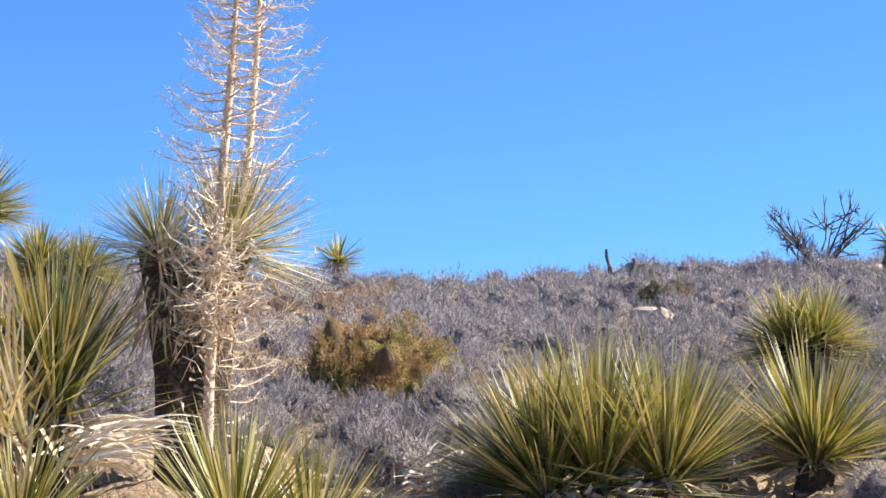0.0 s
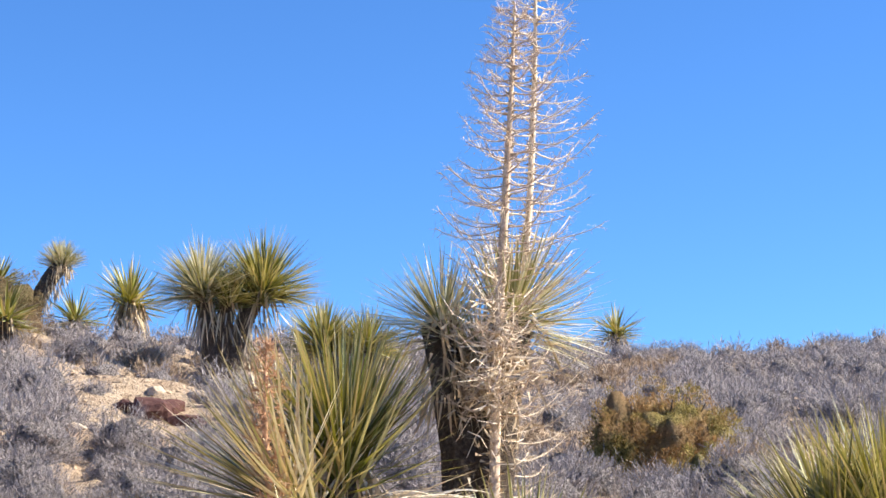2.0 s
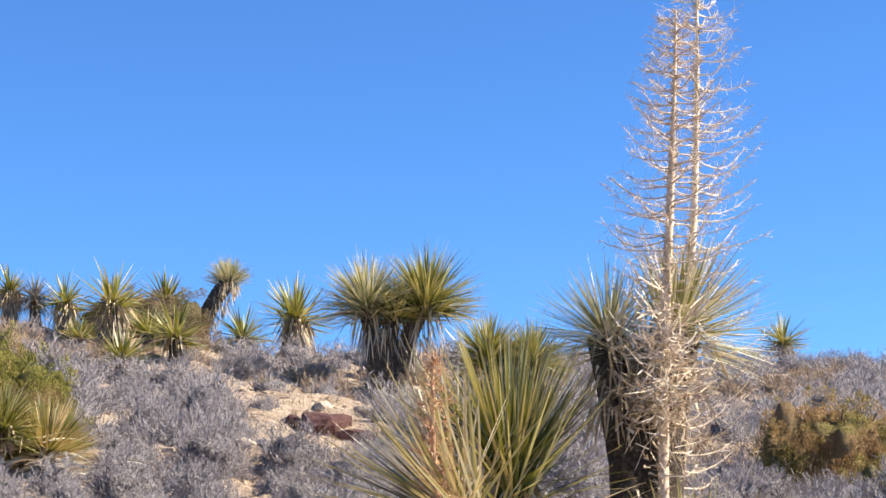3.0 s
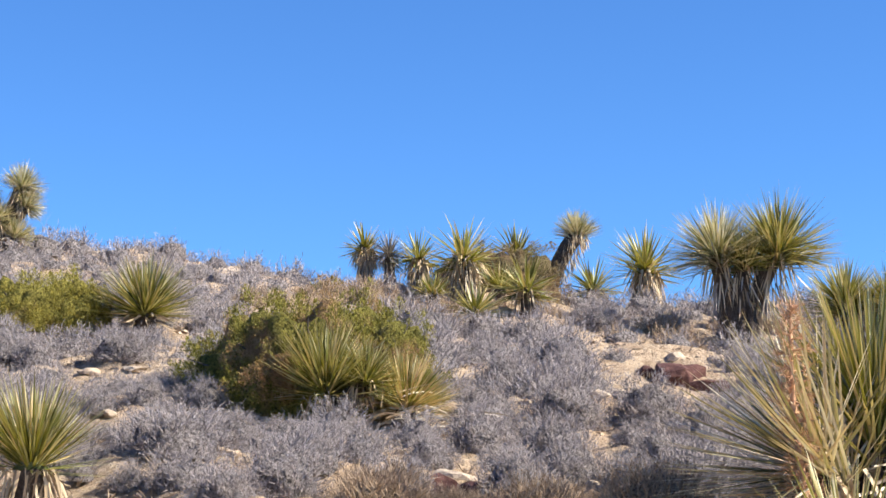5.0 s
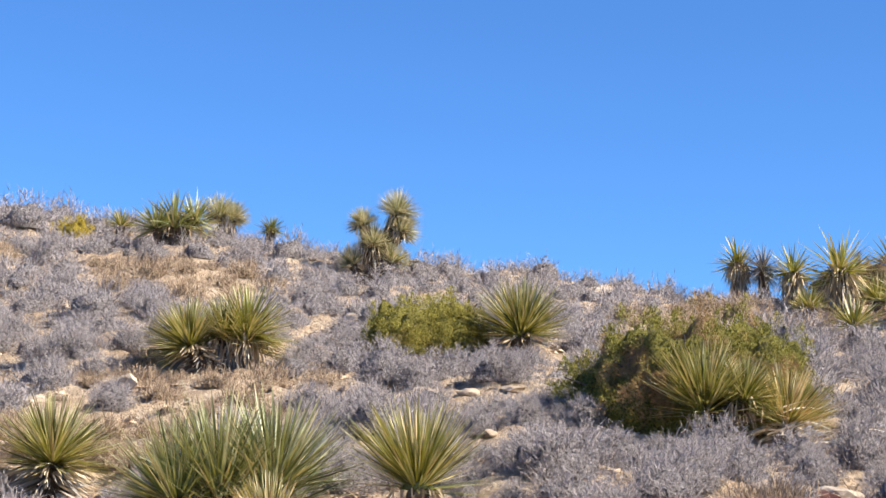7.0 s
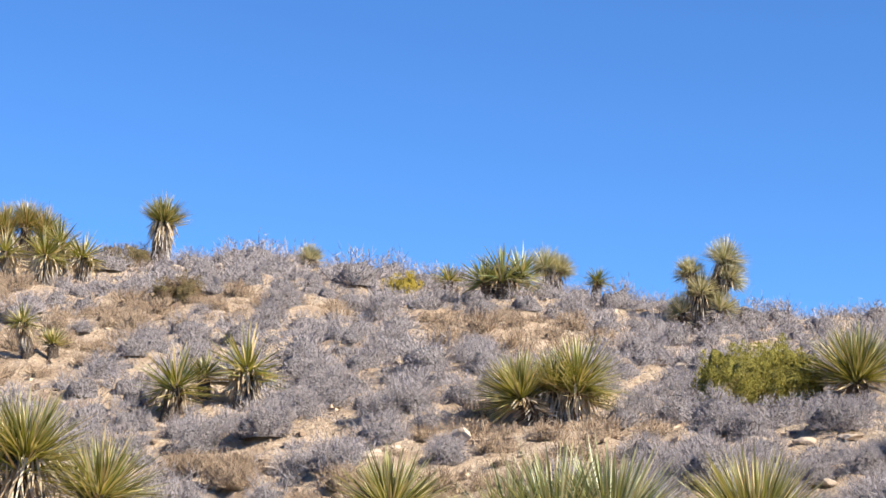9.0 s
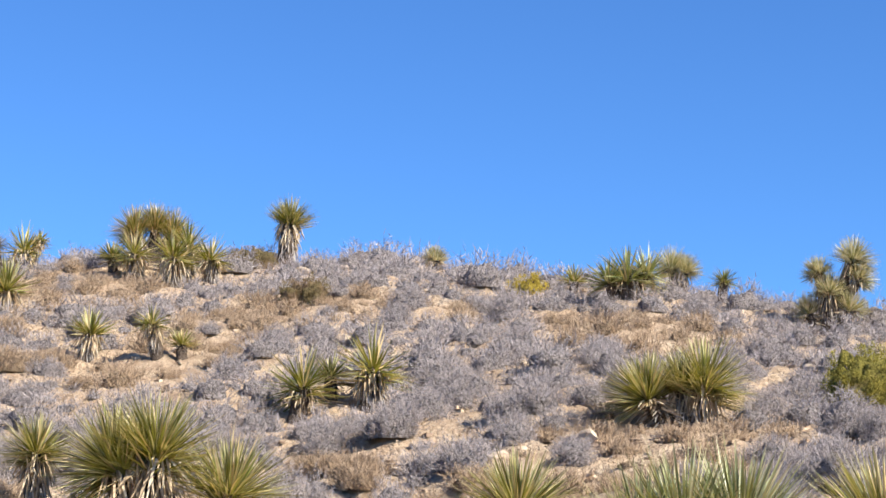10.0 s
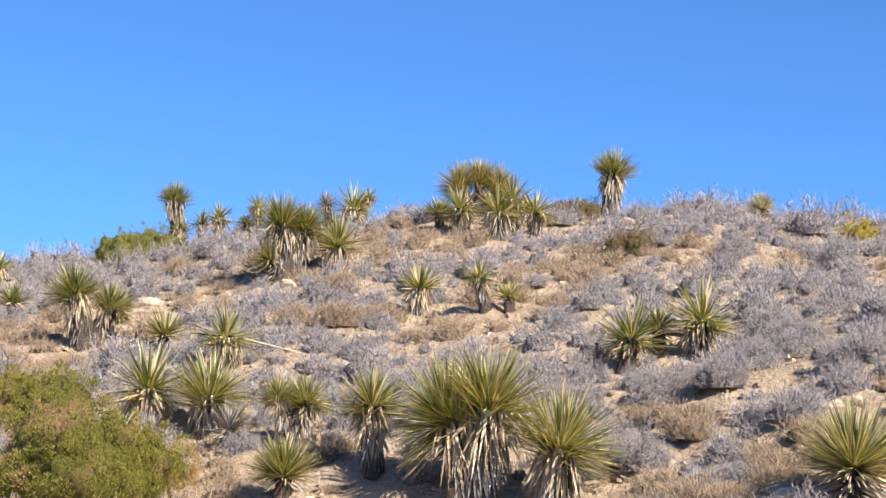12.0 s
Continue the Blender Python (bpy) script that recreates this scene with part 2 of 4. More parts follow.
# ---------------------------------------------------------------- mesh tools
class Shape:
    """Gathers quads and triangles as arrays and turns them into one mesh."""

    def __init__(self):
        self.v, self.f, self.uv, self.count = [], [], [], 0

    def quads(self, v, f, uv):
        f = np.asarray(f, int)
        self.v.append(np.asarray(v, float).reshape(-1, 3))
        self.f.append(f.reshape(-1, f.shape[-1]) + self.count)
        self.uv.append(np.asarray(uv, float).reshape(-1, 2))
        self.count += len(self.v[-1])

    def join(self, other, m, at):
        """Adds another shape, turned by the matrix m and moved."""
        start = self.count
        self.v.append(np.concatenate(other.v) @ m + at)
        self.uv.append(np.concatenate(other.uv))
        self.f += [f + start for f in other.f]
        self.count += other.count

    def mesh(self, name, material, smooth=True):
        v, uv = np.concatenate(self.v), np.concatenate(self.uv)
        corners = np.concatenate([f.ravel() for f in self.f])
        sizes = np.concatenate([np.full(len(f), f.shape[1]) for f in self.f])
        me = bpy.data.meshes.new(name)
        me.vertices.add(len(v))
        me.vertices.foreach_set("co", v.astype(np.float32).ravel())
        me.loops.add(len(corners))
        me.loops.foreach_set("vertex_index", corners.astype(np.int32))
        me.polygons.add(len(sizes))
        me.polygons.foreach_set("loop_start", (np.cumsum(sizes) - sizes).astype(np.int32))
        me.polygons.foreach_set("use_smooth", np.full(len(sizes), smooth))
        layer = me.uv_layers.new(name="along")
        layer.data.foreach_set("uv", uv[corners].astype(np.float32).ravel())
        me.materials.append(material)
        me.update(calc_edges=True)
        return me


def unit(a):
    return a / np.maximum(np.linalg.norm(a, axis=-1, keepdims=True), 1e-9)


def ribbons(shape, a, b, wa, wb, rng):
    """Flat tapered twigs from the points a to the points b."""
    d = unit(b - a)
    side = unit(np.cross(d, rng.normal(size=d.shape)))
    n = len(a)
    v = np.stack([a - side * wa[:, None], a + side * wa[:, None], b + side * wb[:, None], b - side * wb[:, None]], 1)
    uv = np.tile(np.array([(0, 0), (1, 0), (1, 1), (0, 1)], float), (n, 1, 1))
    shape.quads(v, np.arange(n * 4).reshape(n, 4), uv)


def spikes(shape, a, b, wa, rng):
    """Fine twigs that end in a point, one triangle each."""
    side = unit(np.cross(b - a, rng.normal(size=a.shape))) * wa
    n = len(a)
    uv = np.tile(np.array([(0, 0), (1, 0), (0.5, 1)], float), (n, 1, 1))
    shape.quads(np.stack([a - side, a + side, b], 1), np.arange(n * 3).reshape(n, 3), uv)


def blades(shape, base, way, length, width, droop, rng, steps=5, twist=0.5, up=(0, 0, 1), curl=0.05):
    """Stiff, channelled yucca leaves: three rows of points, tapered to a spine."""
    n = len(base)
    way = unit(way)
    side = np.cross(way, np.asarray(up, float) + rng.normal(size=way.shape) * 0.12)
    side = unit(side)
    face = unit(np.cross(side, way))
    roll = rng.normal(size=(n, 1)) * twist
    side, face = side * np.cos(roll) + face * np.sin(roll), face * np.cos(roll) - side * np.sin(roll)
    t = np.linspace(0, 1, steps + 1)
    profile = np.interp(t, (0, 0.08, 0.35, 0.75, 1), (1.0, 0.8, 1.0, 0.62, 0.03))
    bend = rng.normal(size=(n, 1)) * curl
    rows = base[:, None] + way[:, None] * (length[:, None] * t)[..., None]
    rows = rows + (droop * length)[:, None, None] * (t ** 2)[None, :, None] * np.array((0, 0, -1.0)) + (bend * length[:, None] * t ** 2)[..., None] * side[:, None]
    w = width[:, None] * profile[None] * 0.5
    left = rows - side[:, None] * w[..., None] + face[:, None] * (w * 0.28)[..., None]
    right = rows + side[:, None] * w[..., None] + face[:, None] * (w * 0.28)[..., None]
    v = np.stack([left, rows, right], 2).reshape(n, -1, 3)
    k = np.arange(steps)[:, None] * 3
    one = np.concatenate([k + np.array((0, 1, 4, 3)), k + np.array((1, 2, 5, 4))])
    f = one[None] + (np.arange(n) * 3 * (steps + 1))[:, None, None]
    uv = np.stack(np.broadcast_arrays(np.array((0, 0.5, 1.0))[None, :], t[:, None]), -1).reshape(-1, 2)
    shape.quads(v, f, np.tile(uv, (n, 1)))


def tube(shape, points, radii, sides=8, rough=0.0, rng=None):
    """A tapered, bent rod through the points."""
    p = np.asarray(points, float)
    t = unit(np.gradient(p, axis=0))
    side = unit(np.cross(t, (0.31, 0.95, 0.05)))
    other = np.cross(t, side)
    a = np.linspace(0, 2 * np.pi, sides, endpoint=False)
    r = np.asarray(radii, float)[:, None] * np.ones(sides)
    if rough:
        r = r * (1 + rough * rng.normal(size=r.shape))
    v = p[:, None] + r[..., None] * (np.cos(a)[None, :, None] * side[:, None] + np.sin(a)[None, :, None] * other[:, None])
    k, j = np.meshgrid(np.arange(len(p) - 1) * sides, np.arange(sides), indexing="ij")
    f = np.stack([k + j, k + (j + 1) % sides, k + sides + (j + 1) % sides, k + sides + j], -1)
    uv = np.stack(np.broadcast_arrays((a / 6.3)[None, :], np.linspace(0, 1, len(p))[:, None]), -1)
    shape.quads(v, f, uv)


def thing(name, at, label, category, group="", turn=0.0, kind=""):
    ob = new(name)
    ob.empty_display_size = 0.1
    ob.matrix_basis = Matrix.Translation(at) @ Matrix.Rotation(turn, 4, "Z")
    return tagged(ob, label, category, group, kind)


def part(name, me, parent, label="", m=None):
    ob = new(name, me)
    ob.parent = parent
    if m is not None:
        ob.matrix_basis = m
    return tagged(ob, label)


# ---------------------------------------------------------------- ground
def make_ground():
    b = np.concatenate([np.arange(-180, -18, 3.0), np.arange(-18, 76, 0.3), np.arange(76, 180, 3.0)])
    r = np.concatenate([np.arange(0.0, 9, 0.7), np.arange(9, 11.5, 0.25), np.arange(11.5, 38, 0.15), np.arange(38, 46, 0.3), 46 * 1.16 ** np.arange(0, 32)])
    B, Rr = np.meshgrid(np.radians(b), r, indexing="ij")
    x, y = -Rr * np.sin(B), Rr * np.cos(B)
    z = height(x, y)
    ledge = 0.075 * np.abs(np.sin(4.5 * x + 2 * np.sin(2 * y)) * np.sin(4 * y + 1.5 * np.sin(1.7 * x))) ** 0.6 - 0.045 + 0.03 * np.sin(17 * x + 5 * y) * np.sin(13 * y - 6 * x)
    rng = np.random.default_rng(21)
    for k in range(26):
        a, w = rng.random() * 6.28, 2.2 + 0.42 * k
        ledge = ledge + (0.03 / w ** 0.62) * (np.abs(np.sin((x * math.cos(a) + y * math.sin(a)) * w + k + 1.3 * np.sin(x * 0.9 + k) + 1.1 * np.sin(y * 1.3 - k))) - 0.6)
    z = z + ledge * np.clip((Rr - 9) / 3, 0, 1) * np.clip((60 - Rr) / 10, 0, 1)
    nb, nr = len(b), len(r)
    i, j = np.meshgrid(np.arange(nb), np.arange(nr - 1), indexing="ij")
    i2 = (i + 1) % nb
    s = Shape()
    s.quads(np.stack([x, y, z], -1), np.stack([i * nr + j, i * nr + j + 1, i2 * nr + j + 1, i2 * nr + j], -1), np.stack([x, y], -1))
    return tagged(new("ground", s.mesh("ground", GROUND)), "sandy tan hillside soil with gravel and bare patches", "ground", kind="structure")


make_ground()

# ---------------------------------------------------------------- yuccas
TAKEN = []      # places already used: x, y, radius
NEAR = 15.0     # within this distance each leaf is a piece of its own
LEAF_MESHES = {}


def single_leaf(style, which):
    key = (style, which)
    if key not in LEAF_MESHES:
        rng = np.random.default_rng(40 + which)
        s = Shape()
        blades(s, np.zeros((1, 3)), np.array([(0, 0, 1.0)]), np.ones(1), np.full(1, 0.026), np.zeros(1), rng, 6, 0.0, (0, 1, 0.01), 0.018)
        LEAF_MESHES[key] = s.mesh("leaf", DRY if style == "dry" else LEAF[style])
    return LEAF_MESHES[key]


def leaf_ways(n, low, high, rng):
    """Directions spread round +z between two angles from it."""
    c = np.cos(np.radians(low)) - rng.random(n) * (np.cos(np.radians(low)) - np.cos(np.radians(high)))
    a = np.arange(n) * 2.39996 + rng.random(n) * 0.5
    s = np.sqrt(1 - c * c)
    return np.stack([s * np.cos(a), s * np.sin(a), c], -1)


YUCCA_WORDS = {
    "green": "green yucca with stiff sword leaves", "yellow": "yellow-green yucca with stiff pointed leaves", "pale": "pale sunlit yucca with spiky leaf heads",
    "blue": "broad blue-green yucca with stiff leaves", "brown": "yucca with browning leaf tips", "dark": "small dark green yucca",
    "straw": "yucca with a leaning fan of straw-pale leaves", "mixed": "green yucca with one head painted sunlit pale",
    "skirt": "yucca with a shaggy skirt of dry leaves", "trunk": "yucca tree with a thick shaggy trunk", "dead": "dead yucca with drooping grey leaves", "host": "tall pale yucca with dead flower stalks",
}


def yucca(bearing, distance, style, *heads):
    """A yucca: heads as (metres to the right, height, leaf length, lean to the right in degrees)."""
    at = spot(bearing, distance)
    rng = np.random.default_rng(int(bearing * 100 + 3000) + int(distance * 7))
    colour = style if style in LEAF else "pale" if style == "host" else "yellow" if style == "skirt" else "green" if distance < 26 else "pale" if style in ("trunk", "host") and bearing < 30 else "green"
    right = np.array((math.cos(radians(bearing)), math.sin(radians(bearing)), 0))
    count = ("", ", two heads", ", three heads")[min(len(heads), 3) - 1]
    root = thing("yucca", at, YUCCA_WORDS[style] + count + (" on slope" if distance < 27 else " on crest"), "yucca", "yuccas on the slope")
    TAKEN.append((at.x, at.y, 0.25 + 0.35 * max(h[2] for h in heads)))
    for across, up, size, lean, *spread in heads:
        size *= 1.12
        # left head coloured pale for its sunlit leaf faces
        if style == "mixed":
            colour = "pale" if across < 0 else "green"
        foot = np.array((0.0, 0, -0.08)) + right * across * 0.35
        tip = right * across + np.array((rng.normal() * 0.03, rng.normal() * 0.03, up))
        axis = unit(right * math.sin(radians(lean)) + np.array((0, 0, math.cos(radians(lean)))) + rng.normal(size=3) * 0.06)
        stem = np.linspace(0, 1, 7)[:, None]
        line = foot + (tip - foot) * stem + right * (-across * 0.25 * np.sin(stem * np.pi)) * (1 if up > 0.4 else 0)
        thick = min(0.05 + 0.11 * size, 0.13) * (1.5 if style == "trunk" else 1.3 if style == "host" else 1.0)
        s = Shape()
        tube(s, np.concatenate([line, [tip + axis * 0.04]]), thick * np.append(np.interp(stem[:, 0], (0, 0.3, 1), (1.25, 1, 0.85)), 0.05), 9, 0.08, rng)
        part("trunk", s.mesh("trunk", TRUNK), root, "dark fibrous trunk")
        turn = Vector((0, 0, 1)).rotation_difference(Vector(axis)).to_matrix()
        spin = np.array(turn)
        open_head = distance > 23 and style not in ("pale", "trunk", "mixed", "dead", "brown")
        n = 180 if distance < 11.5 else int(210 + 100 * min(size, 0.9)) if distance < NEAR else int(100 + 70 * size) if open_head else int(470 + 150 * size)
        widest = 74 if up < 0.35 else 98
        if style == "trunk":
            widest = 84
        if open_head:
            widest = 108 if up > 0.35 else 82
        if spread:
            widest = spread[0]
        if style == "dead":
            widest, n = 150, n // 2
        ways = leaf_ways(n, 3, widest, rng)
        long = size * (0.82 + 0.26 * rng.random(n)) * (1 - 0.12 * rng.random(n))
        if up < 0.7 and style != "dead":
            k = n // 4
            ways[:k] = leaf_ways(k, widest - 5, 96, rng)
            long[:k] *= 0.82
        ways = ways @ spin.T
        base = tip + ways * thick * 0.5 - axis * 0.28 * size * rng.random((n, 1)) ** 2 * (1 if up > 0.35 else 0.3)
        if distance < NEAR and style != "dead":
            s = Shape()
            tube(s, [tip - axis * 0.1, tip, tip + axis * 0.12], (thick * 0.05, thick, thick * 0.05), 8)
            core = part("leaf_head", s.mesh("leaf_head", LEAF[colour]), root)
            for k in range(n):
                d = Vector(ways[k])
                face = Vector((0, 0, 1)) - d * d.z
                if face.length < 0.05:
                    face = Vector((1, 0, 0))
                face.normalize()
                face = Matrix.Rotation(rng.normal() * 0.25, 3, d) @ face
                m = Matrix((face.cross(d) * -1, face * -1, d)).transposed().to_4x4()
                if m.determinant() < 0:
                    m = Matrix((face.cross(d), face * -1, d)).transposed().to_4x4()
                scale = Matrix.Diagonal((min(long[k], 0.8), min(long[k], 0.8), long[k], 1))
                part("leaf", single_leaf(colour, k % 9), core, m=Matrix.Translation(base[k]) @ m @ scale)
            if distance > 11.5 and style not in ("host", "straw"):
                s = Shape()
                more = leaf_ways(200, 3, widest, rng) @ spin.T
                blades(s, tip + more * thick * 0.4, more, size * (0.5 + 0.4 * rng.random(200)), np.full(200, 0.018), np.zeros(200), rng, 5, 0.25)
                tagged(part("inner_leaf_mass", s.mesh("inner_leaf_mass", LEAF[colour]), root, "crowded inner leaves"), kind="stuff")
        else:
            s = Shape()
            blades(s, base, ways, long, np.full(n, size * 0.036 + 0.010 if open_head else size * 0.019 + 0.006), 0.05 * rng.random(n) ** 2, rng, 5 if distance < 24 else 3, 0.25)
            part("leaf_head", s.mesh("leaf_head", GREY if style == "dead" else LEAF[colour]), root)
        # dead leaves: straw-coloured ones hang below the green, old grey ones thatch the trunk
        m = {"skirt": 300, "trunk": 300, "mixed": 130, "dead": 90, "pale": 240, "green": 70, "brown": 70, "host": 130}.get(style, 40)
        m = m // 2 if up < 0.3 or (distance > 23 and style not in ("trunk", "skirt")) else m
        ways = leaf_ways(m, 118, 172 if up > 0.3 else 125, rng) @ spin.T
        flat = unit(ways * np.array((1, 1, 0)))
        back = rng.random((m, 1)) ** 1.3 * (0.95 if style in ("skirt", "trunk") else 0.35 if style == "host" else 0.5 if style == "mixed" else 0.8 if style in ("dead", "pale") else 0.4)
        long = np.minimum(size * (0.38 + 0.42 * rng.random(m)), 0.6 * up + 0.16) * (0.7 if style == "trunk" or up < 0.5 else 0.9)
        if up > 0.3:
            hug = 0.16 + 0.70 * (1 - back) ** 3 * rng.random((m, 1))
            ways = unit(flat * hug + np.array((0, 0, -1.0)) + rng.normal(size=(m, 3)) * 0.13)
            long = long * (1.0 - 0.45 * back[:, 0])
        base = tip + (line[1] - tip) * back + flat * (thick * 0.8 + size * (0.05 + 0.13 * (1 - back) ** 2) * rng.random((m, 1)))
        if up <= 0.3:
            ways[:, 2] = np.maximum(ways[:, 2], -0.25)
        old = back[:, 0] + 0.16 * rng.normal(size=m) > (0.9 if style == "host" else 0.42)
        for name, pick, material, label in (("dry_leaf_skirt", ~old, DRY, "straw-coloured dead leaves"), ("old_leaf_skirt", old, GREY, "grey weathered dead leaves")):
            if pick.sum() > 2:
                s = Shape()
                blades(s, base[pick], ways[pick], long[pick], size * 0.026 * np.ones(pick.sum()) + 0.007, 0.02 + 0.2 * rng.random(pick.sum()), rng, 5 if distance < 24 else 3, 0.9, curl=0.10)
                tagged(part(name, s.mesh(name, material), root, label), kind="stuff")
    return root


def flower_stalk(root, foot, top, thick, branches, reach, material, label, seed, low=0.1, husks=5):
    """A dead flowering stalk with side branches that curve upwards, each with thin twigs."""
    rng = np.random.default_rng(seed)
    foot, top = np.array(foot, float), np.array(top, float)
    t = np.linspace(0, 1, 22)[:, None]
    line = foot + (top - foot) * t
    line[:, :2] += (0.035 * np.sin(t * 5 + seed)) * unit(rng.normal(size=2))
    s = Shape()
    tube(s, line, thick * np.interp(t[:, 0], (0, 0.25, 0.7, 1), (1.0, 0.9, 0.6, 0.16)), 9, 0.06, rng)
    stalk = part("flower_stalk", s.mesh("flower_stalk", material), root, label)
    bracts = Shape()
    q = rng.random(branches * husks)
    here = np.stack([np.interp(q, t[:, 0], line[:, i]) for i in range(3)], -1)
    way = leaf_ways(len(q), 25, 95, rng)
    here = here + way * np.array((1, 1, 0)) * (thick * np.interp(q, (0, 0.25, 0.7, 1), (1.0, 0.9, 0.6, 0.16)))[:, None] * 0.9
    spikes(bracts, here, here + way * (0.03 + 0.035 * rng.random((len(q), 1))), 0.008, rng)
    tagged(part("bract", bracts.mesh("bract", DRY, False), stalk, "dry papery bracts along the stalk"), kind="stuff")
    for k in range(branches):
        h = low + (0.99 - low) * (k + 0.6 * rng.random()) / branches
        at = foot + (top - foot) * h
        at[:2] = [np.interp(h, t[:, 0], line[:, 0]), np.interp(h, t[:, 0], line[:, 1])]
        a = k * 2.4 + rng.normal() * 0.3
        size = reach * np.interp(h, (0.0, 0.3, 0.55, 0.85, 1), (0.70, 0.88, 1.0, 0.62, 0.16)) * (0.80 + 0.28 * rng.random())
        out = np.array((math.cos(a), math.sin(a), 0))
        u = np.linspace(0, 1, 8)[:, None]
        lift = 0.20 + 0.14 * rng.random()
        arm = at + out * size * u + np.array((0, 0, 1.0)) * size * (lift * u ** 2.4 - 0.06 * np.sin(u * 3.1)) + rng.normal(size=3) * 0.02 * np.sin(u * 4)
        s = Shape()
        tube(s, arm, np.interp(u[:, 0], (0, 0.3, 1), (0.0070, 0.0050, 0.0022)), 5, 0.10, rng)
        m = 40
        q = np.sort(0.22 + 0.78 * rng.random(m))
        start = np.stack([np.interp(q, u[:, 0], arm[:, i]) for i in range(3)], -1)
        go = unit(out * 0.6 + rng.normal(size=(m, 3)) * 0.5 + np.array((0, 0, 0.2)))
        far = start + go * (0.03 + 0.065 * rng.random((m, 1)))
        ribbons(s, start, far, np.full(m, 0.0015), np.full(m, 0.0010), rng)
        pods = far[: m // 2]
        spikes(s, pods, pods + unit(go[: m // 2] + rng.normal(size=(m // 2, 3)) * 0.5) * 0.018, 0.0022, rng)
        part("side_branch", s.mesh("side_branch", material), stalk)
    return stalk


yucca(7.21, 13.30, "host", (-0.22, 1.64, 0.48, -36, 84), (0.30, 1.66, 0.60, 44, 74), (0.05, 1.5, 0.34, 0))
yucca(11.07, 12.90, "green", (0.02, 0.67, 1.02, 0, 56))
yucca(12.71, 12.40, "straw", (0.05, 0.55, 0.98, -60, 60))
yucca(5.63, 10.80, "yellow", (-0.03, 0.1, 0.73, 0, 55), (0.33, 0.06, 0.62, 15, 60))
yucca(11.54, 11.00, "yellow", (-0.03, 0.07, 0.63, 0, 55))
yucca(-4.41, 13.00, "green", (-0.36, 0.17, 0.88, -24, 62), (0, 0.21, 0.99, 0, 55), (0.4, 0.23, 0.9, 14, 58))
yucca(-10.42, 13.80, "green", (0, 0.2, 0.85, 0))
yucca(-10.31, 18.00, "yellow", (-0.12, 0.69, 0.54, -12), (0.18, 0.71, 0.52, 14))
yucca(3.04, 41.50, "green", (0, 0.58, 0.66, 0))
yucca(-12.72, 34.00, "dark", (0.08, 0.64, 0.39, 0))
yucca(10.93, 20.00, "green", (-0.2, 1.07, 0.46, -12), (0.23, 1.04, 0.43, 10))
yucca(14.61, 26.66, "mixed", (-0.23, 1.23, 0.71, -14), (0.54, 1.27, 0.81, 16), (0.16, 1.11, 0.54, 0))
yucca(17.24, 31.02, "skirt", (0.01, 0.71, 0.68, 0))
yucca(20.39, 30.00, "trunk", (0.60, 1.08, 0.36, 4, 80))
yucca(18.71, 30.40, "green", (0, 0.4, 0.50, 0))
yucca(20.52, 26.06, "green", (-0.03, 0.39, 0.48, 0))
yucca(20.84, 29.71, "green", (-0.02, 0.73, 0.48, 0))
yucca(22.41, 28.30, "skirt", (-0.02, 0.59, 0.61, 0))
yucca(23.69, 29.55, "skirt", (-0.04, 0.59, 0.46, 0))
yucca(25.29, 29.78, "skirt", (-0.05, 0.64, 0.39, 0))
yucca(22.09, 25.30, "green", (0, 0.16, 0.42, 0))
yucca(21.42, 27.79, "green", (0, 0.28, 0.38, 0))
yucca(23.40, 27.63, "green", (0, 0.19, 0.32, 0))
yucca(24.63, 29.69, "dead", (-0.04, 0.6, 0.34, 0))
yucca(26.53, 16.68, "green", (-0.01, 0.32, 0.58, 0, 66), (0.36, 0.42, 0.34, 20))
yucca(24.33, 16.96, "brown", (-0, 0.2, 0.48, 0))
yucca(31.69, 21.65, "green", (-0, 0.2, 0.61, 0))
yucca(34.73, 14.00, "yellow", (-0, 0.31, 0.62, 0, 62))
yucca(40.03, 14.50, "blue", (-0.40, 0.28, 0.64, -30, 76), (-0.07, 0.36, 0.74, -4, 66), (0.30, 0.40, 0.74, 16, 72))
yucca(38.99, 13.60, "brown", (-0.02, 0.26, 0.42, 0))
yucca(45.10, 16.61, "skirt", (-0, 0.3, 0.54, 0))
yucca(40.18, 20.99, "skirt", (-0.34, 0.22, 0.50, -34), (0.20, 0.38, 0.54, 12), (-0.06, 0.32, 0.42, 0))
yucca(36.01, 28.83, "pale", (0.36, 1.06, 0.34, 20), (-0.17, 0.88, 0.25, -24), (0.04, 0.58, 0.32, 5), (-0.31, 0.27, 0.28, -30), (0.33, 0.29, 0.32, 25), (0.46, 0.78, 0.28, 40))
yucca(41.88, 29.64, "blue", (-0.21, 0.28, 0.41, -22), (0.04, 0.37, 0.53, 0), (0.38, 0.43, 0.43, 15))
yucca(40.32, 31.19, "pale", (-0.09, 0.39, 0.39, 0), (0.13, 0.34, 0.31, 20))
yucca(39.08, 30.92, "dark", (0.02, 0.36, 0.25, 0))
yucca(43.36, 31.19, "yellow", (-0, 0.18, 0.27, 0))
yucca(47.44, 34.17, "pale", (-0, 0.12, 0.28, 0))
yucca(51.83, 36.08, "trunk", (0.06, 0.84, 0.48, 6, 76))
yucca(54.60, 34.90, "skirt", (0.02, 0.52, 0.48, 6))
yucca(55.71, 35.66, "brown", (-0.30, 0.54, 0.48, -24, 80), (0.03, 0.66, 0.46, 0, 70), (0.34, 0.52, 0.48, 26, 80))
yucca(56.11, 34.47, "skirt", (-0.06, 0.43, 0.48, 0))
yucca(55.03, 34.05, "skirt", (-0.02, 0.51, 0.51, 0))
